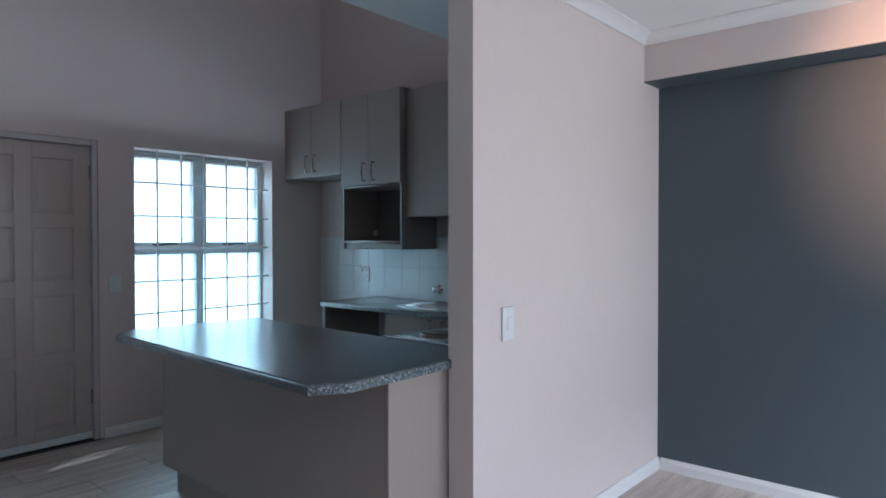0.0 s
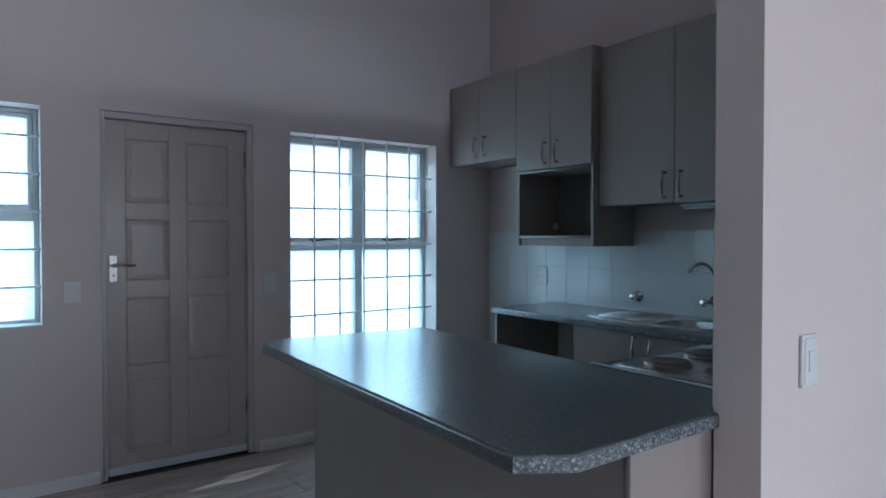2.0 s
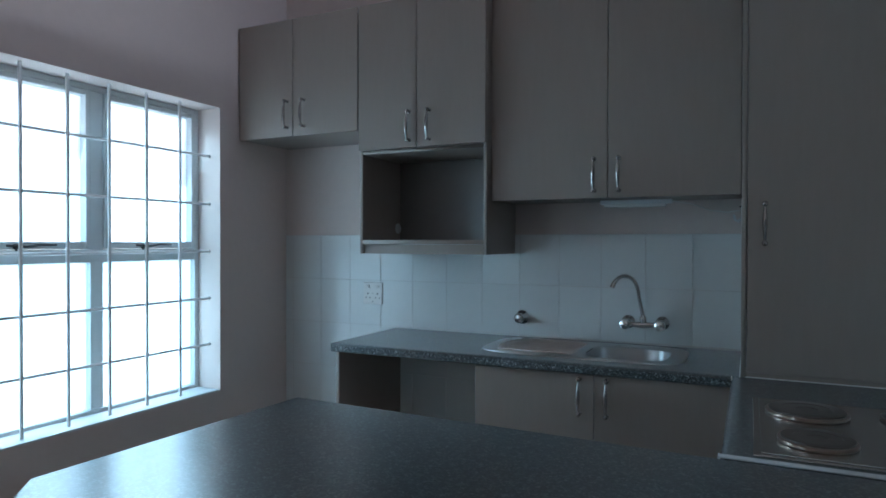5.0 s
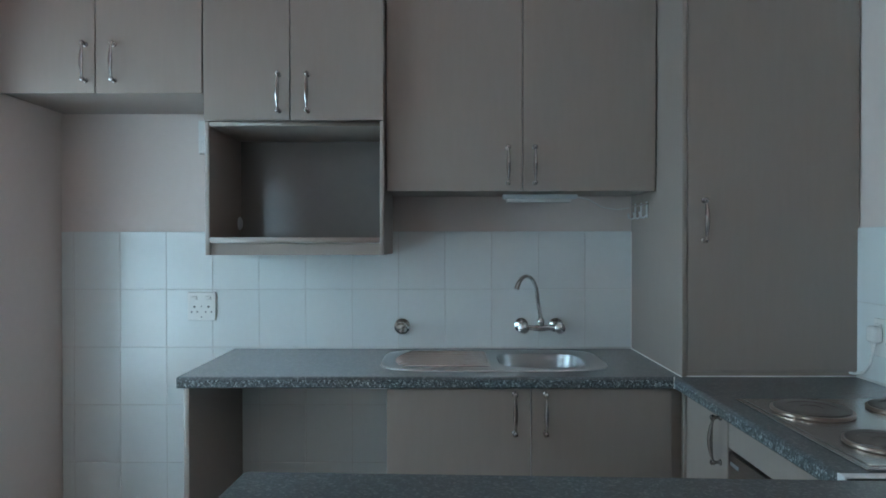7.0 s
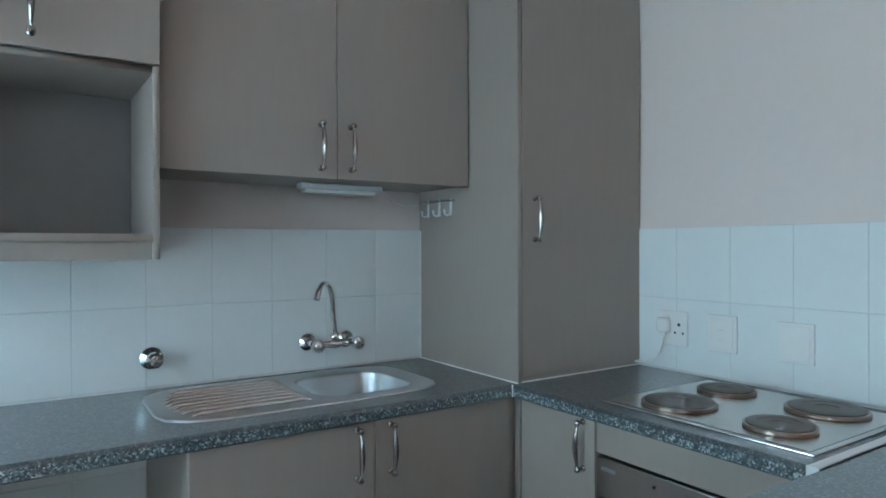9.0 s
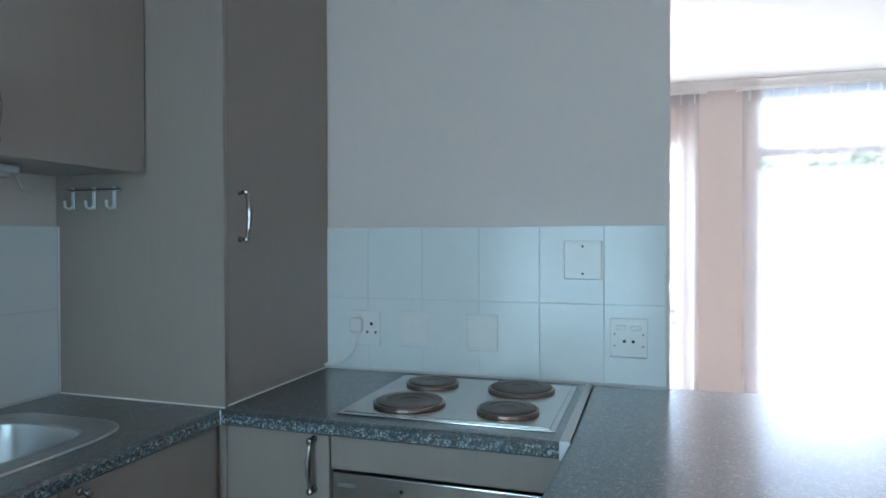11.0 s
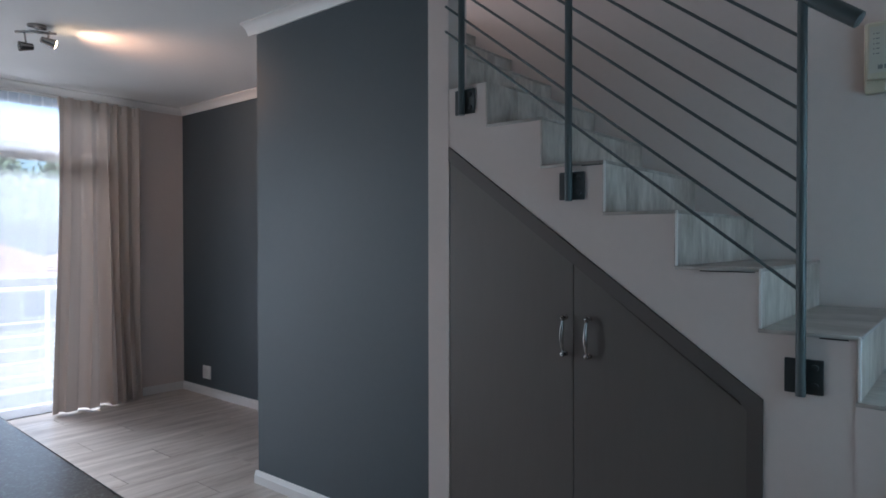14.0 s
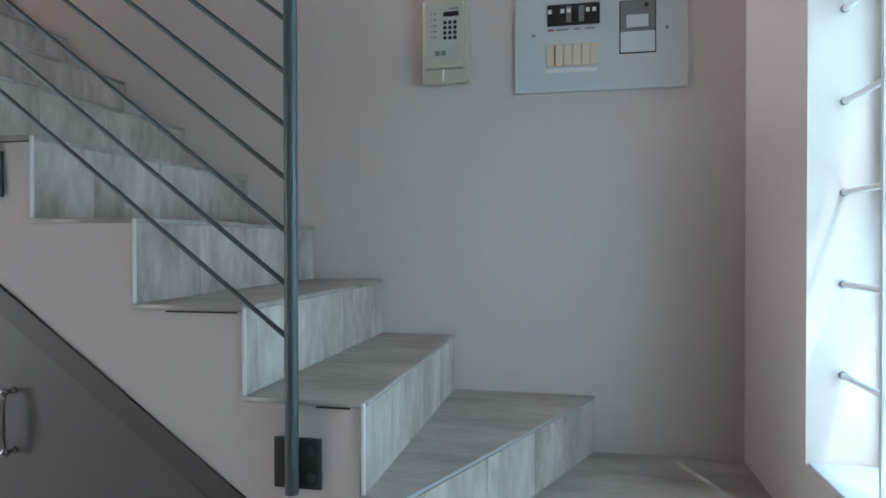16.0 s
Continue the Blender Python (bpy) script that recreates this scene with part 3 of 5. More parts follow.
upright(bm, [(2.352, 1.742), (2.352, 11 * R - T), (XS[6], 11 * R - T)] + [p for p in FULL if p[0] > 2.42] + [(end, R * 15 - 0.30)], -0.548, 0.248)
part("upper_body", bm, M_WALL, stairs, "plastered body of the upper flight")


def riser(p, q, z):
    """A tile slab on the front of a step from p to q, below the tread at z."""
    p, q = Vector((*p, 0)), Vector((*q, 0))
    d = (q - p).normalized()
    o = Vector((d.y, -d.x, 0)) * 0.010
    pts = [p, q, q + o, p + o]
    return slab(bm_(), [(v.x, v.y) for v in pts], z - R, z - T - 0.001)


FRONTS = [((0.002, 0.90), (0.838, 0.90)), ((0.002, 0.64), (0.838, 0.64)), ((0.002, 0.374), N), ((0.002, -0.08), N), ((0.458, -0.548), N)]
for k in range(10):
    FRONTS.append(((XS[k], -0.548), (XS[k], 0.374 if k < 6 else 0.248)))
for k, (p, q) in enumerate(FRONTS):
    pv, qv = Vector((*p, 0)), Vector((*q, 0))
    o = Vector((-(qv - pv).y, (qv - pv).x, 0)).normalized() * 0.010
    pts = [pv, qv, qv + o, pv + o]
    span, first = (qv - pv).length, 0.09 + 0.16 * ((k * 0.37) % 1)
    cuts = [0.0] + [c for c in (first + 0.25 * j for j in range(5)) if c < span - 0.04] + [span]
    dirn = (qv - pv).normalized()
    for c0, c1 in zip(cuts, cuts[1:]):
        a0, a1 = pv + dirn * (c0 + 0.0008), pv + dirn * (c1 - 0.0008)
        pts = [a0, a1, a1 + o, a0 + o]
        part("riser_tile", slab(bm_(), [(v.x, v.y) for v in pts], R * k + 0.0005, R * (k + 1) - T - 0.0005), M_RISER, stairs, "wood-look tile with upright grain")
    if k < 5:
        poly = list(LOW[k])
        # the tread laps 12 mm over the riser
        grown = []
        for x, y in poly:
            v = Vector((x, y, 0))
            on = abs((v - pv).cross(qv - pv).length) < 1e-3
            grown.append((v.x + o.x * 1.2, v.y + o.y * 1.2) if on else (x, y))
        bm = slab(bm_(), grown, R * (k + 1) - T, R * (k + 1))
    else:
        x0 = XS[k - 5]
        side = 0.374 if k < 10 else 0.248
        bm = box(bm_(), x0 - 0.012, (x0 + 0.25 - 0.0005) if k != 10 else 2.351, -0.548, side, R * (k + 1) - T, R * (k + 1), 0.0015, 1)
    part("tread", bm, M_TREAD, stairs, "wood-look tile tread")
    if k < 6:
        a0, a1, z = pv + o * 1.25 + dirn * 0.004, qv + o * 1.25 - dirn * 0.004, R * (k + 1) - 0.0045
        part("nosing", sweep(bm_(), [(a0.x, a0.y, z), (a1.x, a1.y, z)], 0.0036, 8), M_NOSE, stairs, "slim pale tile edge nosing")
for k in range(4):
    x0 = XS[k]
    part("edge_trim", box(bm_(), x0 - 0.012, x0 - 0.004, 0.3705, 0.378, R * (5 + k) + 0.001, R * (6 + k) - 0.002, 0.002, 1), M_TRIM, stairs, "chipped white tile edge trim")
# thin black strips paint in the shadow lines under the tread ends
for x0, x1, z in ((0.93, 1.00, 6 * R), (1.17, 1.33, 7 * R), (1.66, 1.74, 9 * R)):
    part("gap", box(bm_(), x0, x1, 0.3705, 0.3752, z - T - 0.0035, z - T - 0.0005), M_BLACK, stairs, "black strip painting the shaded gap under a tread tile")

# ---- cupboard under the stairs ----
cup = thing("stair_cupboard", (1.75, 0.36, 0), "taupe two-door cupboard fitted under the sloping stairs", "cupboard")
SL = (1.742 - 0.875) / (2.352 - 1.145)


def zdiag(x):
    return 0.875 + SL * (x - 1.145)


bm = bm_()
upright(bm, [(1.145, 0), (1.145, 0.873), (1.19, zdiag(1.19) - 0.002), (2.350, zdiag(2.35) - 0.002), (2.350, zdiag(2.35) - 0.062), (1.215, zdiag(1.215) - 0.062), (1.19, 0.834), (1.19, 0)], 0.352, 0.376)
part("frame", bm, M_CUPFR, cup, "dark brown sloping frame strip")
HANDLE_X = []
for x0, x1, hx in ((1.192, 1.773, 1.712), (1.777, 2.348, 1.806)):
    bm = upright(bm_(), [(x0, 0.02), (x0, zdiag(x0) - 0.064 + (0.0 if x0 > 1.3 else -0.008)), (x1, zdiag(x1) - 0.064), (x1, 0.02)], 0.350, 0.368)
    HANDLE_X.append((part("door", bm, M_CUP, cup), hx))
# ---- bow handles ----


def handle_mesh():
    """A turned bow handle, 150 mm, standing up, looking along -y."""
    bm = bm_()
    h = 0.074
    pts, rad = [], []
    for i in range(13):
        u = -1 + i / 6
        pts.append((0, -0.024 - 0.008 * (1 - u * u), u * 0.058))
        rad.append(0.0036 + 0.0044 * (1 - u * u) ** 1.4)
    sweep(bm, pts, rad, 10)
    for s in (-1, 1):
        lathe(bm, (0, 0, s * 0.066), (0, -1, 0), [(0, 0.009), (0.003, 0.009), (0.006, 0.005), (0.016, 0.005), (0.019, 0.0075), (0.024, 0.0092), (0.029, 0.0075), (0.032, 0.002)], 16)
        sweep(bm, [(0, -0.024, s * 0.066), (0, -0.024, s * 0.056)], [0.007, 0.0045], 10)
    return mesh_of("handle", bm, M_SATIN)


HANDLE = handle_mesh()
for leaf_, hx in HANDLE_X:
    placed("handle", HANDLE, leaf_, (hx, 0.368, 1.005), 180, "satin nickel bow handle")

# ---- wall cabinets ----


def wall_cabinet(x0, x1, yf, z0, z1, doors, hz, label, niche=0.0):
    """A melamine carcass with slab doors; niche: height of an open bay below them."""
    c = thing("wall_cabinet", ((x0 + x1) / 2, NORTH, z0), label, "cabinet", "kitchen wall cabinets")
    t, yc = 0.016, yf + 0.018
    part("side_panel", box(bm_(), x0, x0 + t, yc, NORTH - 0.002, z0, z1, 0.001, 1), M_CAB, c)
    part("side_panel", box(bm_(), x1 - t, x1, yc, NORTH - 0.002, z0, z1, 0.001, 1), M_CAB, c)
    part("top_panel", box(bm_(), x0 + t, x1 - t, yc + 0.002, NORTH - 0.002, z1 - t, z1), M_CAB, c)
    zb = z0 + (0.045 if niche else 0)
    part("bottom_panel", box(bm_(), x0 + t, x1 - t, yc + (0.001 if not niche else 0.0), NORTH - 0.002, zb, zb + 0.02, 0.001, 1), M_CAB, c)
    if niche:
        part("pelmet", box(bm_(), x0 + t, x1 - t, yc + 0.016, yc + 0.03, z0, zb - 0.001), M_CAB, c)
        part("shelf", box(bm_(), x0 + t, x1 - t, yc + 0.001, NORTH - 0.021, z0 + niche - t, z0 + niche), M_CAB, c)
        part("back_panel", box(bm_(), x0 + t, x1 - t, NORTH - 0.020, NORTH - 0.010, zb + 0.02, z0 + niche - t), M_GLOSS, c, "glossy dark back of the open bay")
    for a, b, hx in doors:
        d = part("door", box(bm_(), a + 0.0015, b - 0.0015, yf, yf + 0.017, z0 + niche + (0.002 if niche else -0.004), z1 - 0.002, 0.0015, 1), M_CAB, c)
        placed("handle", HANDLE, d, (hx, yf, hz), 0, "satin nickel bow handle")
    return c


wall_cabinet(0.010, 0.757, 3.898, 1.905, 2.495, [(0.012, 0.366, 0.331), (0.366, 0.756, 0.436)], 2.012, "short taupe wall cabinet above the fridge space")
CABB = wall_cabinet(0.759, 1.417, 3.898, 1.310, 2.495, [(0.759, 1.076, 1.036), (1.076, 1.417, 1.141)], 1.900, "taupe wall cabinet above an open microwave bay", 0.49)
wall_cabinet(1.420, 2.428, 3.962, 1.552, 2.480, [(1.420, 1.930, 1.875), (1.930, 2.428, 1.975)], 1.644, "wide taupe wall cabinet above the sink")
tall = thing("tall_cabinet", (2.735, 4.0, 0.905), "taupe full-height single-door cabinet standing on the worktop", "cabinet")
part("side_panel", box(bm_(), 2.432, 2.448, 3.706, NORTH - 0.002, 0.906, 2.495, 0.001, 1), M_CAB, tall)
part("side_panel", box(bm_(), 3.004, 3.020, 3.726, NORTH - 0.002, 0.906, 2.495), M_CAB, tall)
part("top_panel", box(bm_(), 2.448, 3.004, 3.735, NORTH - 0.002, 2.479, 2.495), M_CAB, tall)
part("bottom_panel", box(bm_(), 2.448, 3.004, 3.735, NORTH - 0.002, 0.906, 0.922), M_CAB, tall)
d = part("door", box(bm_(), 2.450, 3.020, 3.706, 3.723, 0.925, 2.493, 0.0015, 1), M_CAB, tall)
placed("handle", HANDLE, d, (2.503, 3.706, 1.429), 0, "satin nickel bow handle")
part("plinth", box(bm_(), 2.450, 3.018, 3.714, 3.728, 0.906, 0.923), M_CAB, tall)

# ---- base cabinets ----
base = thing("base_cabinet", (1.93, 4.0, 0), "taupe two-door base cabinet under the sink", "cabinet", "kitchen base cabinets")
bm = bm_()
box(bm, 1.442, 1.458, 3.74, NORTH - 0.012, 0.09, 0.866)
box(bm, 2.405, 2.440, 3.735, NORTH - 0.012, 0.09, 0.866)
box(bm, 1.458, 2.405, 3.75, NORTH - 0.012, 0.09, 0.106)
box(bm, 1.458, 2.405, 3.78, 3.80, 0.0, 0.09)
part("body", bm, M_CAB, base)
for a, b, hx in ((1.442, 1.930, 1.875), (1.930, 2.405, 1.978)):
    d = part("door", box(bm_(), a + 0.0015, b - 0.0015, 3.720, 3.737, 0.10, 0.862, 0.0015, 1), M_CAB, base)
    placed("handle", HANDLE, d, (hx, 3.720, 0.780), 0, "satin nickel bow handle")
endp = thing("end_panel", (0.765, 4.0, 0), "taupe end panel carrying the worktop beside the open appliance space", "panel")
part("board", box(bm_(), 0.757, 0.775, 3.72, NORTH - 0.012, 0.0, 0.866, 0.001, 1), M_CAB, endp)
part("back_rail", box(bm_(), 0.775, 1.442, NORTH - 0.04, NORTH - 0.022, 0.79, 0.866), M_CAB, endp)

hobcab = thing("base_cabinet", (2.72, 3.55, 0), "narrow pale-lit taupe base cabinet beside the oven", "cabinet", "kitchen base cabinets")
bm = bm_()
box(bm, 2.468, 3.016, 3.40, 3.416, 0.09, 0.866)
box(bm, 2.468, 3.016, 3.70, 3.716, 0.09, 0.866)
box(bm, 2.50, 3.016, 3.416, 3.70, 0.09, 0.106)
box(bm, 2.50, 2.516, 3.416, 3.70, 0.0, 0.09)
part("body", bm, M_CAB, hobcab)
part("filler", box(bm_(), 2.442, 2.458, 3.7125, 3.735, 0.10, 0.864, 0.001, 1), M_CAB, hobcab)
d = part("door", box(bm_(), 2.450, 2.467, 3.402, 3.712, 0.10, 0.862, 0.0015, 1), M_CAB, hobcab)
placed("handle", HANDLE, d, (2.450, 3.445, 0.775), -90, "satin nickel bow handle")

oven = thing("oven", (2.75, 3.10, 0.0), "stainless steel built-in oven under the hob", "oven")
part("body", box(bm_(), 2.475, 3.00, 2.815, 3.385, 0.10, 0.74), M_BLACK, oven)
part("fascia", box(bm_(), 2.451, 2.467, 2.80, 3.396, 0.768, 0.864, 0.001, 1), M_CAB, oven, "taupe panel above the oven")
ctl = part("control_panel", box(bm_(), 2.448, 2.474, 2.806, 3.392, 0.650, 0.760, 0.003), M_STEEL, oven, "brushed steel control panel")
part("oven_door", box(bm_(), 2.448, 2.474, 2.806, 3.392, 0.16, 0.644, 0.004), M_BLACK, oven, "black glass oven door")
part("door_bar", sweep(bm_(), [(2.447, 2.86, 0.615), (2.41, 2.87, 0.615), (2.41, 3.33, 0.615), (2.447, 3.34, 0.615)], 0.008, 10), M_STEEL, oven)
part("badge", box(bm_(), 2.4465, 2.449, 3.325, 3.375, 0.725, 0.735), M_GREY, ctl, "small dark maker's badge")
part("indicator", lathe(bm_(), (2.448, 3.20, 0.730), (-1, 0, 0), [(0, 0.004), (0.002, 0.004)], 10), M_BLACK, ctl)

# ---- island ----
island = thing("island_base", (2.2, 2.45, 0), "taupe panelled breakfast bar base on a recessed plinth", "kitchen island")
part("body", box(bm_(), 1.2545, 2.998, 2.2405, 2.74, 0.147, 0.866), M_CABDK, island)
part("back_panel", box(bm_(), 1.2545, 2.9985, 2.224, 2.240, 0.147, 0.866, 0.0015, 1), M_CAB, island)
part("side_panel", box(bm_(), 1.238, 1.254, 2.224, 2.745, 0.147, 0.866, 0.0015, 1), M_CAB, island)
part("end_panel", box(bm_(), 2.999, 3.018, 2.222, 2.557, 0.0, 0.866, 0.0015, 1), M_CAB, island)
part("plinth", box(bm_(), 1.300, 2.997, 2.275, 2.69, 0.0, 0.146), M_CAB, island)
for k in range(3):
    a, b = 1.256 + 0.38 * k, 1.256 + 0.38 * (k + 1)
    part("door", box(bm_(), a + 0.002, b - 0.002, 2.7405, 2.757, 0.15, 0.862, 0.0015, 1), M_CAB, island)


def worktop(outline, label, at_, front):
    """A 38 mm postformed top; front: straight edges that carry a flecked strip."""
    w = thing("worktop", at_, label, "worktop")
    part("top", slab(bm_(), outline, 0.867, 0.905, 0.010), M_TOP, w)
    for p, q in front:
        p, q = Vector((*p, 0)), Vector((*q, 0))
        o = Vector(((q - p).y, -(q - p).x, 0)).normalized()
        pts = [p + o * 0.0012, q + o * 0.0012, q - o * 0.002, p - o * 0.002]
        part("edge_band", slab(bm_(), [(v.x, v.y) for v in pts], 0.868, 0.8985), M_EDGE, w, "coarse-flecked edging strip")
    return w


ISL = [(1.245, 2.825), (1.198, 2.068), (1.293, 1.960), (2.975, 1.892), (3.050, 2.005), (3.040, 2.557), (3.017, 2.557), (3.017, 2.780), (2.405, 2.782)]
worktop(ISL[::-1], "dark granite-look laminate breakfast bar top with clipped corners", (2.2, 2.4, 0.867), [(ISL[0], ISL[1]), (ISL[3], ISL[4]), (ISL[4], ISL[5])])
bar_strip = thing("joint_strip", (2.72, 2.787, 0.905), "narrow aluminium strip covering the worktop joint", "trim strip")
part("strip", box(bm_(), 2.402, 3.014, 2.779, 2.801, 0.9055, 0.9088, 0.001, 1), M_ALU, bar_strip)
part("end_plate", box(bm_(), 2.398, 2.402, 2.777, 2.802, 0.866, 0.9095, 0.001, 1), M_ALU, bar_strip)
# ---- sink worktop, sink, tap ----


def nosed(bm, x0, x1, y0, y1, z0=0.867, z1=0.905):
    """A worktop length along x whose front edge at y0 is rounded."""
    prof = [(y0 + 0.003, z0), (y0, z0 + 0.004), (y0, z1 - 0.009), (y0 + 0.003, z1 - 0.003), (y0 + 0.009, z1), (y1, z1), (y1, z0)]
    rows = [[bm.verts.new((x, y, z)) for y, z in prof] for x in (x0, x1)]
    n = len(prof)
    for i in range(n):
        bm.faces.new((rows[0][i], rows[0][(i + 1) % n], rows[1][(i + 1) % n], rows[1][i]))
    bm.faces.new(rows[0])
    bm.faces.new(rows[1])
    bmesh.ops.recalc_face_normals(bm, faces=bm.faces)


wt = thing("worktop", (1.6, 4.0, 0.867), "dark granite-look laminate worktop holding the sink", "worktop")
bm = bm_()
nosed(bm, 0.742, 1.845, 3.702, 4.289)
nosed(bm, 1.845, 2.175, 3.702, 3.86)
box(bm, 1.845, 2.175, 4.18, 4.289, 0.867, 0.905)
nosed(bm, 2.175, 2.431, 3.702, 4.289)
part("top", bm, M_TOP, wt)
part("edge_band", box(bm_(), 0.742, 2.404, 3.7005, 3.704, 0.8715, 0.8955), M_EDGE, wt, "coarse-flecked rounded edging")
part("edge_band", box(bm_(), 0.7408, 0.744, 3.7005, 4.289, 0.868, 0.904), M_EDGE, wt, "coarse-flecked end strip")
wt = thing("worktop", (2.7, 3.3, 0.867), "dark granite-look laminate worktop holding the hob", "worktop")
bm = bm_()
prof = [(2.408, 0.867), (2.405, 0.871), (2.405, 0.896), (2.408, 0.902), (2.414, 0.905), (3.014, 0.905), (3.014, 0.867)]
rows = [[bm.verts.new((x, y, z)) for x, z in prof] for y in (2.782, 3.701)]
for i in range(7):
    bm.faces.new((rows[0][i], rows[0][(i + 1) % 7], rows[1][(i + 1) % 7], rows[1][i]))
bm.faces.new(rows[0])
bm.faces.new(rows[1])
bmesh.ops.recalc_face_normals(bm, faces=bm.faces)
box(bm, 2.4315, 3.014, 3.701, 4.289, 0.867, 0.905)
part("top", bm, M_TOP, wt)
part("edge_band", box(bm_(), 2.4035, 2.407, 2.797, 3.7005, 0.8715, 0.8955), M_EDGE, wt, "coarse-flecked rounded edging")

part("sealant", box(bm_(), 2.4275, 2.4312, 3.704, 4.288, 0.9045, 0.9085, 0.001, 1), M_TRIM, wt, "thin white sealant bead")
part("sealant", box(bm_(), 2.4275, 2.4312, 4.2835, 4.2885, 0.9086, 1.402, 0.001, 1), M_TRIM, wt, "thin white sealant bead")
part("sealant", box(bm_(), 2.433, 3.013, 3.7095, 3.7135, 0.9046, 0.9085, 0.001, 1), M_TRIM, wt, "thin white sealant bead")
part("sealant", box(bm_(), 2.4022, 2.4062, 3.6985, 3.7025, 0.868, 0.9065, 0.001, 1), M_TRIM, wt, "thin white sealant bead")

sink = thing("sink", (1.83, 4.0, 0.905), "stainless steel single-bowl sink with a ribbed drainer", "sink")


def superoval(c, a, b, n, p, ang):
    """Where the ray at angle ang from c leaves the rounded rectangle centred on n."""
    d = (math.cos(ang), math.sin(ang))
    lo, hi = 0.0, 2.0
    for _ in range(40):
        m = (lo + hi) / 2
        u, v = (c[0] + d[0] * m - n[0]) / a, (c[1] + d[1] * m - n[1]) / b
        lo, hi = (m, hi) if abs(u) ** p + abs(v) ** p < 1 else (lo, m)
    return c[0] + d[0] * lo, c[1] + d[1] * lo


bm = bm_()
BC, SC, K = (2.005, 4.02), (1.818, 4.018), 72
rings = []
for a, b, n, z, p in ((0.418, 0.222, SC, 0.9055, 5), (0.416, 0.220, SC, 0.9095, 5), (0.404, 0.208, SC, 0.9105, 5), (0.396, 0.200, SC, 0.9075, 5),
                      (0.166, 0.158, BC, 0.9070, 3.6), (0.160, 0.152, BC, 0.9020, 3.6), (0.152, 0.144, BC, 0.84, 3.6), (0.140, 0.132, BC, 0.775, 3.4), (0.115, 0.108, BC, 0.760, 3), (0.03, 0.03, BC, 0.757, 2)):
    rings.append([bm.verts.new((*superoval(BC, a, b, n, p, 2 * math.pi * k / K), z)) for k in range(K)])
for a, b in zip(rings, rings[1:]):
    for k in range(K):
        bm.faces.new((a[k], a[(k + 1) % K], b[(k + 1) % K], b[k]))
bm.faces.new(rings[-1])
bmesh.ops.recalc_face_normals(bm, faces=bm.faces)
part("basin", bm, M_SINK, sink)
for k in range(8):
    y = 3.876 + 0.0405 * k
    s = 0.035 * (abs(k - 3.5) / 3.5) ** 2
    part("rib", sweep(bm_(), [(1.450 + s, y, 0.9060), (1.470 + s, y, 0.9105), (1.780, y, 0.9105), (1.805, y, 0.9060)], [0.004, 0.0085, 0.0085, 0.004], 16), M_STEEL, sink)
part("waste", lathe(bm_(), (2.01, 4.02, 0.7565), (0, 0, 1), [(0, 0.032), (0.003, 0.032), (0.004, 0.022), (0.001, 0.018), (0.001, 0.002)], 20), M_CHROME, sink)

tap = thing("wall_mixer_tap", (2.036, 4.28, 1.006), "chrome wall-mounted mixer tap with a swan-neck spout", "tap")
bm = bm_()
for x in (1.962, 2.110):
    lathe(bm, (x, 4.290, 1.006), (0, -1, 0), [(0, 0.030), (0.004, 0.030), (0.012, 0.022), (0.018, 0.012), (0.06, 0.012)], 22)
sweep(bm, [(1.962, 4.225, 1.006), (2.0, 4.222, 1.003), (2.036, 4.220, 1.002), (2.072, 4.222, 1.003), (2.110, 4.225, 1.006)], [0.013, 0.011, 0.016, 0.011, 0.013], 14)
lathe(bm, (2.036, 4.220, 1.002), (0, 0, 1), [(0, 0.014), (0.02, 0.014), (0.026, 0.017), (0.036, 0.015), (0.042, 0.011)], 16)
part("body", bm, M_CHROME, tap)
for x in (1.962, 2.110):
    bm = bm_()
    lathe(bm, (x, 4.218, 1.004), (0, -1, 0), [(0, 0.013), (0.012, 0.012), (0.014, 0.020), (0.022, 0.024), (0.038, 0.022), (0.044, 0.014), (0.046, 0.002)], 10)
    part("tap_head", bm, M_CHROME, tap)
pts = []
for i in range(17):
    u = i / 16
    rise, bend = min(u / 0.3, 1.0), radians(152) * max(u - 0.3, 0) / 0.7
    lean = 0.016 * rise + 0.052 * (1 - math.cos(bend))
    pts.append((2.036 - lean, 4.220 - lean, 1.04 + 0.085 * rise + 0.095 * math.sin(bend)))
part("spout", sweep(bm_(), pts, [0.009] * 14 + [0.009, 0.0108, 0.0108], 12), M_CHROME, tap)
valve = thing("stop_valve", (1.457, 4.29, 1.0), "chrome stop valve on the tiled wall", "valve")
part("rose", lathe(bm_(), (1.457, 4.290, 1.0), (0, -1, 0), [(0, 0.034), (0.004, 0.034), (0.012, 0.024), (0.02, 0.014), (0.04, 0.013)], 24), M_CHROME, valve)
part("knob", lathe(bm_(), (1.457, 4.252, 1.0), (0, -1, 0), [(0, 0.018), (0.006, 0.025), (0.024, 0.024), (0.032, 0.016), (0.034, 0.002)], 10), M_CHROME, valve)

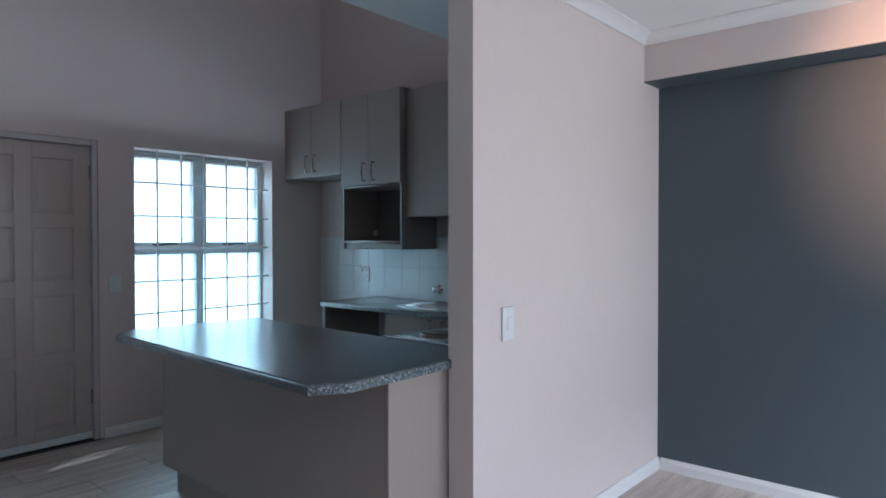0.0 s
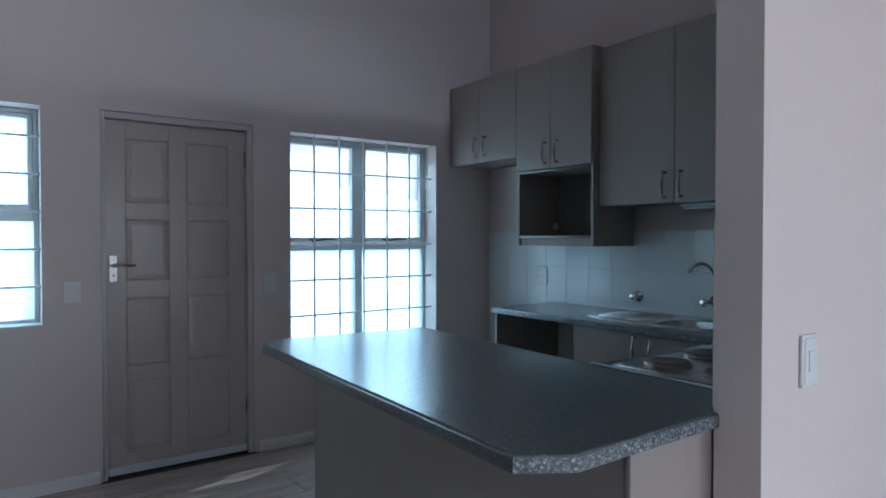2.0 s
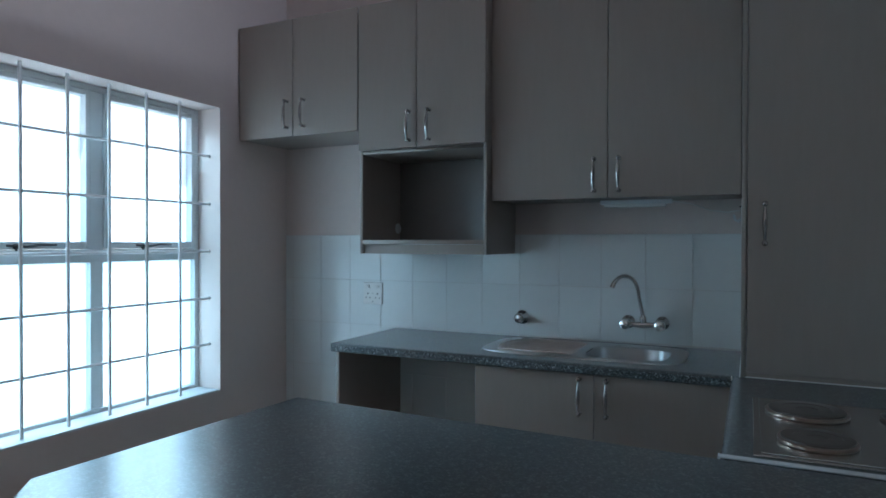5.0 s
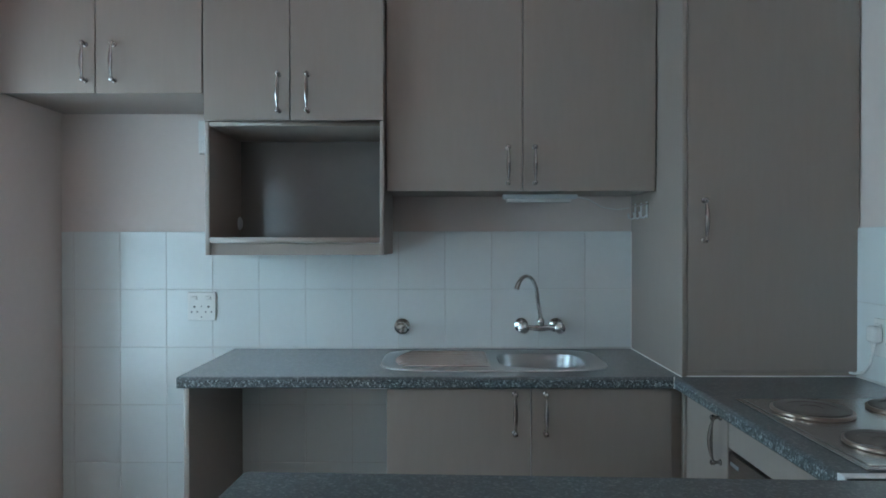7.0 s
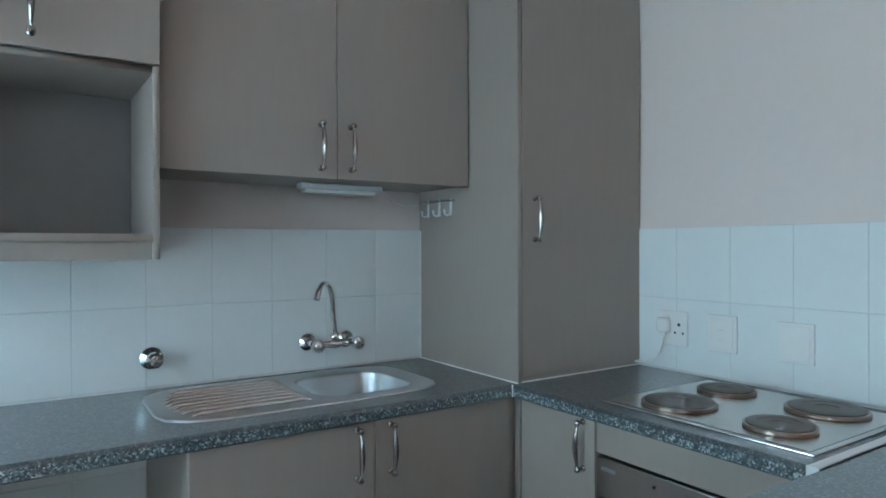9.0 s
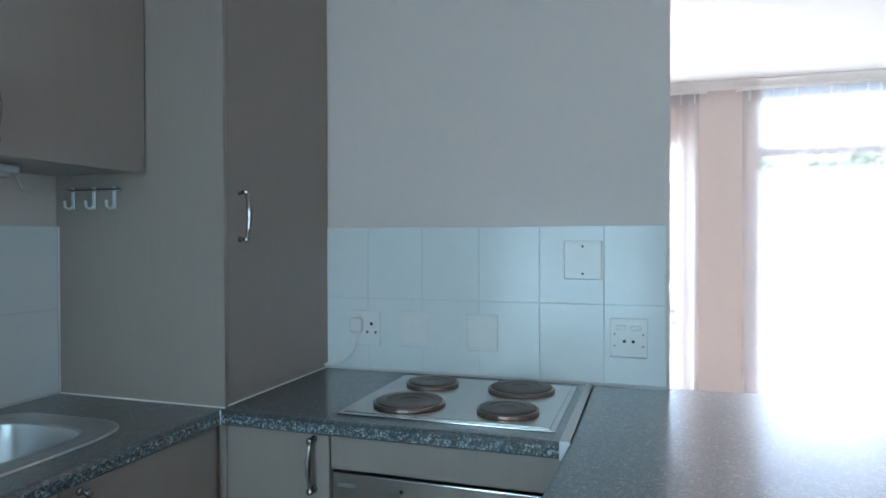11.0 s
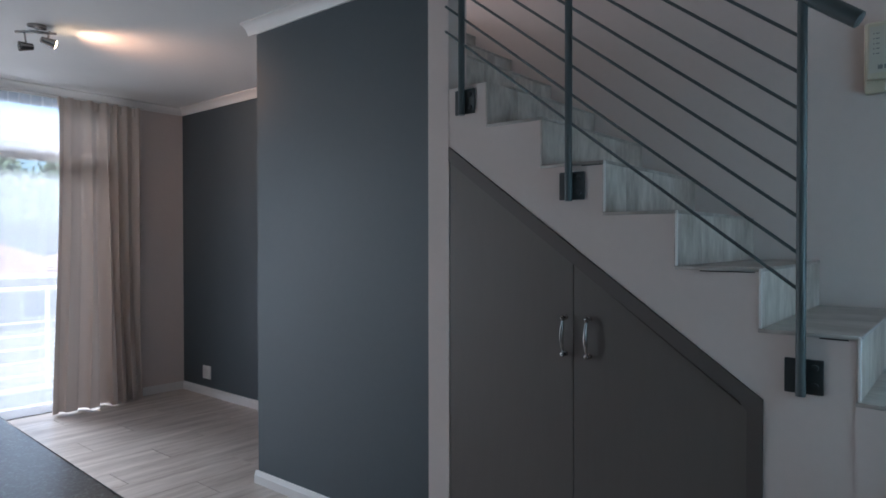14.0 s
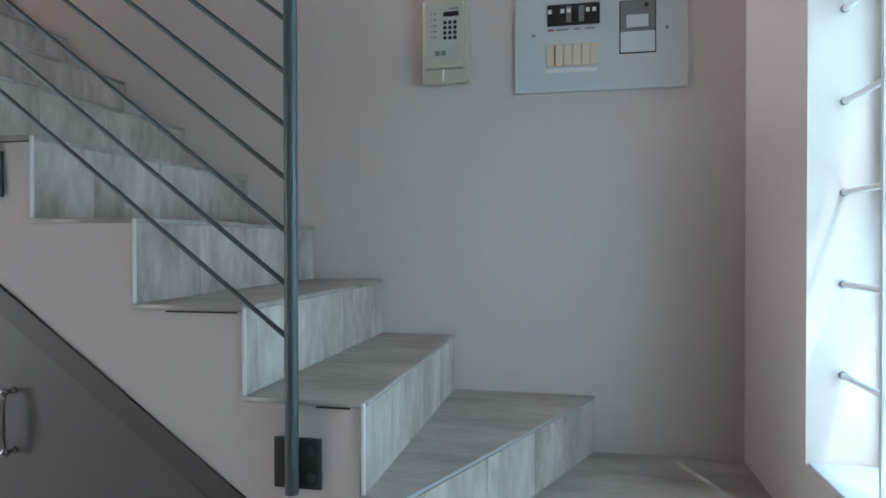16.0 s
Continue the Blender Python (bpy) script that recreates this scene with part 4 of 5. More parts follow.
# ---- hob ----
hob = thing("hob", (2.655, 3.10, 0.905), "stainless steel electric hob with four solid burners", "hob")
bm = bm_()
box(bm, 2.467, 2.958, 2.820, 3.388, 0.9055, 0.9105, 0.002)
box(bm, 2.482, 2.943, 2.835, 3.373, 0.9105, 0.9125, 0.0015, 1)
part("plate", bm, M_STEEL, hob)
for x, y, r in ((2.840, 3.250, 0.076), (2.596, 3.234, 0.092), (2.844, 2.973, 0.092), (2.598, 2.961, 0.076)):
    b = part("burner", lathe(bm_(), (x, y, 0.9125), (0, 0, 1), [(0.006, r * 0.98), (0.0130, r * 0.98), (0.0140, r * 0.95), (0.0140, r * 0.66), (0.0126, r * 0.65), (0.0126, r * 0.30), (0.0110, r * 0.28), (0.0110, 0.001)], 40), M_IRON, hob, "black cast-iron hotplate")
    part("ring", lathe(bm_(), (x, y, 0.9125), (0, 0, 1), [(0, r * 1.04), (0.002, r * 1.07), (0.008, r * 1.07), (0.0095, r * 1.05), (0.0095, r * 0.985)], 40), M_RUST, b, "heat-stained steel ring")

# ---- sockets, switches and boxes ----


def on_wall(name, centre, face, w, h, label, category, holes=(), rockers=(), rim=0.0, depth=0.009):
    """A wall plate at centre; face is the way it looks: 'x', '-x', '-y', 'y'. holes and rockers are in plate metres."""
    t = thing(name, centre, label, category, "wall plates")
    turn = {"-y": 0, "x": 90, "y": 180, "-x": -90}[face]
    m = pose(*centre, 0, 0, turn)

    def put(nm, bm, material, parent, lab=""):
        bmesh.ops.transform(bm, matrix=m, verts=bm.verts)
        return part(nm, bm, material, parent, lab)
    body = put("plate", box(bm_(), -w / 2, w / 2, -depth, 0, -h / 2, h / 2, 0.003), M_WHITE, t)
    if rim:
        put("rim", box(bm_(), -w / 2 + rim, w / 2 - rim, -depth - 0.0025, -depth + 0.001, -h / 2 + rim, h / 2 - rim, 0.002), M_WHITE, body)
    for x, z, a, b in rockers:
        put("rocker", box(bm_(), x - a / 2, x + a / 2, -depth - 0.006, -depth + 0.001, z - b / 2, z + b / 2, 0.002), M_WHITE, body)
    for x, z, r in holes:
        put("pin_hole", lathe(bm_(), (x, -depth + 0.0008, z), (0, -1, 0), [(0, r), (0.0014, r)], 10), M_BLACK, body)
    return t, put


TRI = lambda x, z, s=1.0: [(x, z + 0.014 * s, 0.0048 * s), (x - 0.012 * s, z - 0.008 * s, 0.0034 * s), (x + 0.012 * s, z - 0.008 * s, 0.0034 * s)]
on_wall("socket", (0.604, 4.290, 1.086), "-y", 0.120, 0.120, "white double socket on the tiles beside the cabinets", "socket",
        TRI(-0.030, -0.016) + TRI(0.030, -0.016) + [(0, 0.0, 0.0028), (0, -0.045, 0.0028)], [(-0.030, 0.036, 0.024, 0.014), (0.030, 0.036, 0.024, 0.014)])
on_wall("socket", (3.014, 3.555, 1.055), "-x", 0.112, 0.120, "white socket holding a plug beside the tall cabinet", "socket", TRI(0.024, -0.004, 1.3), [(-0.028, 0.038, 0.024, 0.014)])
on_wall("switch", (3.014, 3.372, 1.056), "-x", 0.104, 0.120, "white isolator switch above the hob", "switch", (), [(0, 0.012, 0.022, 0.004), (0, -0.020, 0.022, 0.004)], 0.012)
on_wall("blank_plate", (3.014, 3.135, 1.054), "-x", 0.104, 0.120, "white blank wall plate above the hob", "wall plate", [(0, 0.046, 0.0022), (0, -0.046, 0.0022)], (), 0.010)
on_wall("blank_plate", (3.014, 2.810, 1.296), "-x", 0.116, 0.122, "white blank wall plate high on the tiles", "wall plate", [(0, 0.043, 0.0040), (0, -0.043, 0.0040)], ())
on_wall("socket", (3.014, 2.671, 1.057), "-x", 0.112, 0.120, "white double socket beside the breakfast bar", "socket",
        [(-0.013, -0.010, 0.0052), (0.013, -0.010, 0.0052), (-0.042, 0.012, 0.0026), (-0.042, -0.024, 0.0026), (0.042, 0.012, 0.0026), (0.042, -0.024, 0.0026)], [(-0.022, 0.032, 0.030, 0.014), (0.022, 0.032, 0.030, 0.014)])
on_wall("switch", (0.001, 1.376, 1.073), "x", 0.082, 0.122, "white light switch beside the entrance door", "switch", (), [(0, 0, 0.034, 0.060)], 0.012)
on_wall("switch", (0.001, 2.474, 1.072), "x", 0.084, 0.124, "white light switch between door and kitchen window", "switch", (), [(0, 0, 0.034, 0.060)], 0.012)
on_wall("switch", (3.154, 2.78, 1.035), "x", 0.085, 0.140, "white light switch on the partition", "switch", (), [(0, 0, 0.030, 0.055)], 0.010)
on_wall("socket", (5.845, SOUTH + 0.001, 0.200), "y", 0.125, 0.115, "white socket low on the slate wall", "socket", (), [(0, 0.03, 0.03, 0.014)], 0.010)
on_wall("chime_box", (0.640, 4.299, 1.803), "-y", 0.085, 0.140, "small white vented door chime box", "chime", (), [(0, -0.02 - 0.008 * k, 0.05, 0.003) for k in range(4)], 0.006, 0.03)
cap = thing("cable_cap", (0.776, 4.255, 1.437), "round white cable cap inside the microwave bay", "cable cap")
part("disc", lathe(bm_(), (0.7755, 4.255, 1.437), (1, 0, 0), [(0, 0.027), (0.004, 0.027), (0.007, 0.023), (0.008, 0.012), (0.006, 0.010), (0.006, 0.001)], 24), M_ALU, cap)

plug = thing("plug", (3.0, 3.585, 1.06), "white three-pin plug with a cable running behind the cabinet", "plug")
bm = box(bm_(), 2.972, 3.004, 3.560, 3.602, 1.040, 1.092, 0.009, 3)
sweep(bm, [(2.986, 3.582, 1.045), (2.984, 3.580, 1.026)], [0.009, 0.006], 12)
part("body", bm, M_WHITE, plug)
part("cable", sweep(bm_(), [(2.984, 3.580, 1.03), (2.982, 3.581, 1.005), (2.985, 3.596, 0.968), (2.988, 3.628, 0.937), (2.990, 3.668, 0.924), (2.990, 3.7045, 0.920)], 0.0045, 8), M_WHITE, plug)

ulight = thing("under_cabinet_light", (2.02, 4.13, 1.53), "slim unlit strip light under the wall cabinet", "lamp")
part("housing", box(bm_(), 1.870, 2.165, 4.105, 4.150, 1.530, 1.5475, 0.004), M_ALU, ulight)
part("diffuser", box(bm_(), 1.885, 2.140, 4.108, 4.146, 1.516, 1.530, 0.004), M_WHITE, ulight)
part("cable", sweep(bm_(), [(2.165, 4.13, 1.538), (2.23, 4.20, 1.532), (2.30, 4.27, 1.505), (2.37, 4.288, 1.495), (2.42, 4.290, 1.503)], 0.0028, 8), M_WHITE, ulight)
hooks = thing("hook_rail", (2.43, 4.15, 1.49), "chrome rail of three hooks on the tall cabinet side", "hook rail")
part("rail", sweep(bm_(), [(2.424, 4.045, 1.506), (2.424, 4.262, 1.506)], 0.004, 8), M_CHROME, hooks)
for y in (4.075, 4.150, 4.228):
    bm = bm_()
    box(bm, 2.4265, 2.4315, y - 0.005, y + 0.005, 1.452, 1.515, 0.001, 1)
    sweep(bm, [(2.428, y, 1.462), (2.415, y, 1.452), (2.402, y, 1.458), (2.400, y, 1.476)], [0.0035, 0.0035, 0.0035, 0.0045], 8)
    part("hook", bm, M_ALU, hooks, "pale coated hook")

# ---- distribution board and keypad meter ----
db = thing("distribution_board", (0.436, SOUTH, 1.872), "white steel distribution board with breakers on the stair wall", "fuse box")
Y = SOUTH + 0.001
part("cover", box(bm_(), 0.171, 0.699, Y, Y + 0.016, 1.872, 2.229, 0.003), M_BOARD, db)
blk = part("breaker_block", box(bm_(), 0.432, 0.595, Y + 0.012, Y + 0.022, 2.082, 2.148, 0.001, 1), M_BLACK, db, "row of black breakers")
for k in range(8):
    x = 0.586 - 0.0195 * k
    part("breaker", box(bm_(), x - 0.0082, x + 0.0082, Y + 0.022, Y + 0.026, 2.090, 2.140, 0.001, 1), M_GREY if k in (3, 5) else M_BLACK, blk)
    if k in (0, 2, 3, 6, 7):
        part("toggle", box(bm_(), x - 0.006, x + 0.006, Y + 0.026, Y + 0.032, 2.118, 2.130, 0.001, 1), M_WHITE, blk)
for x, w in ((0.583, 0.020), (0.548, 0.036), (0.500, 0.020), (0.462, 0.028)):
    part("label_strip", box(bm_(), x - w / 2, x + w / 2, Y + 0.016, Y + 0.0166, 2.067, 2.072), M_RED if x > 0.57 else M_GREY, db, "small printed label")
for k in range(6):
    x = 0.585 - 0.0275 * k
    part("blank_cover", box(bm_(), x - 0.0130, x + 0.0130, Y + 0.014, Y + 0.021, 1.953, 2.022, 0.0015, 1), M_BREAK, db, "beige blank cover")
part("gap", box(bm_(), 0.569, 0.573, Y + 0.0205, Y + 0.0216, 1.955, 2.020), M_BLACK, db)
part("paper_label", box(bm_(), 0.44, 0.60, Y + 0.016, Y + 0.0164, 1.934, 1.946), M_TRIM, db)
mb = part("meter_window_frame", box(bm_(), 0.262, 0.373, Y + 0.012, Y + 0.019, 1.981, 2.147, 0.004), M_BLACK, db, "dark surround of a small meter")
part("meter_window", box(bm_(), 0.266, 0.369, Y + 0.018, Y + 0.0205, 2.050, 2.143, 0.002, 1), M_GREY, mb, "smoked grey window")
part("meter_face", box(bm_(), 0.266, 0.369, Y + 0.018, Y + 0.0205, 1.985, 2.049, 0.002, 1), M_ALU, mb)
part("meter_module", box(bm_(), 0.286, 0.352, Y + 0.020, Y + 0.024, 2.060, 2.100, 0.002, 1), M_ALU, mb)
part("meter_button", lathe(bm_(), (0.292, Y + 0.0205, 2.128), (0, 1, 0), [(0, 0.007), (0.003, 0.007)], 14), M_BLACK, mb)
for x in (0.639, 0.230):
    part("screw", lathe(bm_(), (x, Y + 0.016, 2.056), (0, 1, 0), [(0, 0.0055), (0.002, 0.005)], 12), M_GREY, db)
bm = upright(bm_(), [(0.486, 2.165), (0.434, 2.165), (0.460, 2.208)], Y + 0.016, Y + 0.0170)
tri_ = part("warning_triangle", bm, M_YELLOW, db, "yellow warning triangle")
part("bolt_mark", upright(bm_(), [(0.463, 2.170), (0.457, 2.182), (0.461, 2.182), (0.456, 2.193), (0.465, 2.180), (0.460, 2.180)], Y + 0.0170, Y + 0.0176), M_BLACK, tri_)

key = thing("keypad_meter", (0.925, SOUTH, 1.905), "aged cream prepaid electricity meter with a keypad", "meter")
part("case", box(bm_(), 0.848, 0.998, Y, Y + 0.050, 1.918, 2.182, 0.008, 3), M_CREAM, key)
part("front_cover", box(bm_(), 0.858, 0.990, Y + 0.050, Y + 0.060, 1.960, 2.175, 0.006, 3), M_CREAM, key)
part("bottom_cover", box(bm_(), 0.852, 0.994, Y + 0.030, Y + 0.056, 1.908, 1.957, 0.006, 3), M_CREAM, key)
F = Y + 0.060
part("face_label", box(bm_(), 0.868, 0.980, F, F + 0.0006, 1.985, 2.160), M_LABEL, key, "pale printed face label")
part("display", box(bm_(), 0.875, 0.925, F + 0.0006, F + 0.002, 2.124, 2.138), M_BLACK, key, "dark display")
part("bar_mark", box(bm_(), 0.876, 0.908, F + 0.0006, F + 0.001, 2.146, 2.150), M_GREY, key)
for r in range(4):
    for c in range(3):
        part("key", lathe(bm_(), (0.887 + 0.0165 * c, F + 0.0006, 2.104 - 0.0165 * r), (0, 1, 0), [(0, 0.0062), (0.002, 0.0058)], 14), M_BLACK, key, "round dark key")
for r in range(5):
    part("led", lathe(bm_(), (0.966, F + 0.0006, 2.134 - 0.019 * r), (0, 1, 0), [(0, 0.0026), (0.0008, 0.0024)], 10), M_GREY, key)
    part("legend", box(bm_(), 0.948, 0.959, F + 0.0006, F + 0.001, 2.132 - 0.019 * r, 2.136 - 0.019 * r), M_GREY, key)
for x in (0.945, 0.925):
    part("stamp", box(bm_(), x - 0.008, x + 0.008, F + 0.0006, F + 0.001, 1.998, 2.014), M_GREY, key)
part("seal", sweep(bm_(), [(0.925, F - 0.004, 1.952), (0.925, F + 0.004, 1.940), (0.926, F + 0.002, 1.915)], 0.004, 8), M_TRIM, key, "pale wire seal")

# ---- stair railing ----
rail = thing("stair_railing", (1.04, 0.385, 0.91), "grey steel stair railing with eight sloping bars", "railing")
YR, SLOPE = 0.392, 0.772
for x, z0 in ((1.043, 0.905), (1.783, 1.490), (2.268, 1.858)):
    zt = 2.022 + SLOPE * (x - 1.043)
    p = part("post", sweep(bm_(), [(x, YR, z0), (x, YR, zt)], 0.0135, 14), M_RAIL, rail)
    pl = part("plate", box(bm_(), x - 0.055, x + 0.045, 0.3712, 0.3785, z0 + 0.005, z0 + 0.105, 0.002, 1), M_PLATE, rail, "dark steel fixing plate")
    for dz in (0.030, 0.082):
        part("bolt", lathe(bm_(), (x - 0.034, 0.3785, z0 + dz), (0, 1, 0), [(0, 0.010), (0.006, 0.010), (0.008, 0.006)], 8), M_PLATE, pl)
for k in range(8):
    z = 1.203 + 0.1026 * k
    part("bar", sweep(bm_(), [(1.043, YR, z), (2.3505, YR, z + SLOPE * 1.3075)], 0.0052, 8), M_RAIL, rail)
part("handrail", sweep(bm_(), [(0.905, YR, 1.940), (0.907, YR, 1.9415), (2.3505, YR, 1.9415 + SLOPE * 1.4435)], [0.020, 0.024, 0.024], 18), M_RAIL, rail)

# ---- ceiling spot lamp ----
spot = thing("spot_lamp", (4.70, 1.13, TOP), "brushed nickel ceiling spot bar with two lit heads", "ceiling lamp")
part("base_plate", lathe(bm_(), (4.70, 1.13, TOP), (0, 0, -1), [(0, 0.048), (0.016, 0.048), (0.022, 0.040), (0.024, 0.004)], 28), M_SATIN, spot)
part("arm", sweep(bm_(), [(4.66, 1.045, 2.520), (4.70, 1.10, 2.520), (4.70, 1.16, 2.512), (4.74, 1.225, 2.505)], 0.007, 10), M_SATIN, spot)
part("stem", sweep(bm_(), [(4.70, 1.13, TOP - 0.02), (4.70, 1.13, 2.516)], 0.008, 10), M_SATIN, spot)


def spot_head(at_, to, lit, watts, cone):
    d = (Vector(to) - Vector(at_)).normalized()
    h = part("head", lathe(bm_(), Vector(at_) - d * 0.035, d, [(0, 0.008), (0.004, 0.018), (0.03, 0.021), (0.07, 0.028), (0.072, 0.026), (0.060, 0.022), (0.058, 0.001)], 22), M_SATIN, spot)
    part("bulb", lathe(bm_(), Vector(at_) + d * (0.031 if lit else 0.002), d, [(0, 0.020), (0.010, 0.0215), (0.0135, 0.016), (0.015, 0.002)], 20), M_BULB, h, "warm glowing bulb" if lit else "warm bulb")
    lamp = new("spot_light", bpy.data.lights.new("spot_light", "SPOT"))
    lamp.data.energy, lamp.data.color, lamp.data.spot_size, lamp.data.spot_blend, lamp.data.shadow_soft_size = watts, (1.0, 0.50, 0.27), radians(cone), 1.0, 0.02
    lamp.matrix_world = look(Vector(at_) + d * 0.05, Vector(at_) + d)


part("drop", sweep(bm_(), [(4.674, 1.075, 2.53), (4.674, 1.085, 2.478)], 0.005, 8), M_SATIN, spot)
part("drop", sweep(bm_(), [(4.728, 1.185, 2.52), (4.726, 1.175, 2.445)], 0.005, 8), M_SATIN, spot)
spot_head((4.674, 1.087, 2.468), (4.60, -0.10, 2.22), True, 9, 120)
spot_head((4.726, 1.173, 2.432), (4.75, 4.1, 2.00), False, 95, 38)

# ---- curtains ----


def curtain(name, x, y0, y1, z0, z1, waves, amp, material, label, seed, flare=0.0):
    """A hanging cloth with gathered heading and uneven folds that open towards the hem."""
    rnd = random.Random(seed)
    c = thing(name, (x, (y0 + y1) / 2, z0), label, "curtain", "curtains")
    ph = [rnd.uniform(0, 6.28) for _ in range(5)]
    bm = bm_()
    nu, nv = waves * 12, 26
    grid = []
    for j in range(nv + 1):
        v = j / nv
        row = []
        for i in range(nu + 1):
            u = i / nu
            w = u + 0.036 * math.sin(8 * u + ph[0]) + 0.012 * math.sin(21 * u + ph[1] + v)
            top_ = 1 - v
            a = amp * (0.25 + 0.5 * min(top_ * 3, 1) + 0.35 * top_) * (0.7 + 0.3 * math.sin(7 * u + ph[2]))
            fold = math.sin(2 * math.pi * waves * w + ph[3] + 0.5 * math.sin(2.2 * top_ + ph[4]))
            dx = a * (fold + 0.14 * math.sin(4 * math.pi * waves * w + ph[1]))
            dy = 0.02 * math.sin(2.5 * top_ + 6 * u) * top_ * amp / 0.03 * 0.5 + 0.25 * amp * math.sin(4 * math.pi * waves * w + ph[0]) * top_
            dy += flare * (u - 0.4) * top_ ** 2
            row.append(bm.verts.new((x + dx, y0 + (y1 - y0) * u + dy, z0 + (z1 - z0) * v)))
        grid.append(row)
    for a, b in zip(grid, grid[1:]):
        for i in range(nu):
            bm.faces.new((a[i], a[i + 1], b[i + 1], b[i]))
    part("cloth", bm, material, c)
    bm = bm_()
    band = []
    for j in range(3):
        band.append([bm.verts.new((x + 0.006 + 0.008 * math.sin(2 * math.pi * waves * 1.7 * i / nu), y0 + (y1 - y0) * i / nu, z1 - 0.076 + 0.038 * j)) for i in range(nu + 1)])
    for a, b in zip(band, band[1:]):
        for i in range(nu):
            bm.faces.new((a[i], a[i + 1], b[i + 1], b[i]))
    part("heading_tape", bm, M_TAPE if material != M_CURT else M_CURT, c)
    return c


curtain("sheer_curtain", 6.205, 0.40, 1.955, 0.02, 2.468, 12, 0.011, M_SHEER, "white sheer curtain drawn across the balcony door", 3)
curtain("curtain", 6.130, -0.105, 0.525, 0.015, 2.476, 6, 0.072, M_CURT, "beige lined curtain gathered at one side", 5, 0.07)
curtain("sheer_curtain", 6.205, 2.255, 2.66, 0.02, 2.468, 5, 0.012, M_VOILE, "white sheer curtain gathered beside the second balcony door", 8)
for a, b in ((-0.14, 2.0), (2.20, 4.2)):
    tr = thing("curtain_track", (6.2, (a + b) / 2, 2.48), "slim white curtain track above the balcony door", "curtain track")
    part("track", box(bm_(), 6.128, 6.145, a, b, 2.468, 2.480, 0.002), M_TRIM, tr)
    part("track", box(bm_(), 6.205, 6.222, a, b, 2.468, 2.480, 0.002), M_TRIM, tr)
    n = int((b - a) / 0.6) + 1
    for k in range(n + 1):
        y = a + 0.05 + (b - a - 0.1) * k / n
        part("bracket", box(bm_(), 6.130, EAST, y - 0.008, y + 0.008, 2.478, 2.486), M_TRIM, tr)

# ---- outside ----
balc = thing("balcony", (7.0, 1.9, -0.2), "concrete balcony slab with a white cable railing", "balcony", kind="structure")
part("slab", box(bm_(), 6.45, 7.62, -0.8, 4.6, -0.22, -0.03), M_CONC, balc)
for y in (-0.75, 0.13, 1.0, 1.87, 2.74, 3.61, 4.5):
    part("post", box(bm_(), 7.545, 7.585, y - 0.014, y + 0.014, -0.03, 0.885, 0.003), M_TRIM, balc)
part("top_rail", sweep(bm_(), [(7.565, -0.78, 0.895), (7.565, 4.55, 0.895)], 0.022, 12), M_TRIM, balc)
for z in (0.08, 0.205, 0.332, 0.456, 0.579):
    part("cable", sweep(bm_(), [(7.565, -0.78, z), (7.565, 4.55, z)], 0.008, 6), M_TRIM, balc)

pot = thing("potted_plant", (7.25, 2.42, -0.03), "pink flowering plant in a clay pot on the balcony", "plant")
part("pot", lathe(bm_(), (7.25, 2.42, -0.03), (0, 0, 1), [(0, 0.11), (0.22, 0.15), (0.25, 0.165), (0.28, 0.165), (0.28, 0.145), (0.24, 0.14), (0.24, 0.002)], 20), M_CLAY, pot)
rnd = random.Random(12)
green, bloom = bm_(), bm_()
for k in range(420):
    d = Vector((rnd.gauss(0, 1), rnd.gauss(0, 1), abs(rnd.gauss(0, 1)))).normalized() * rnd.uniform(0.08, 0.27)
    q = Vector((7.25, 2.42, 0.26)) + d
    a = Vector((rnd.gauss(0, 1), rnd.gauss(0, 1), rnd.gauss(0, 1))).normalized() * 0.028
    b = a.orthogonal() * 0.7
    dest = bloom if k % 5 < 3 else green
    dest.faces.new([dest.verts.new(q + v) for v in (a, b, -a, -b)])
part("leaves", green, M_LEAF, pot)
part("flowers", bloom, M_PINK, pot, "pink petals")

bm = bm_()
bmesh.ops.create_grid(bm, x_segments=2, y_segments=2, size=600, matrix=Matrix.Translation((0, 0, -3.0)))
structure("ground", bm, M_GROUND, "dry grass ground reaching the horizon", "ground")
structure("road", box(bm_(), 13.5, 18.5, -80, 80, -3.0, -2.985), M_ROAD, "asphalt road between the buildings", "road")
structure("pavement", box(bm_(), 11.8, 13.5, -80, 80, -3.0, -2.87), M_CONC, "concrete pavement with a kerb", "pavement")


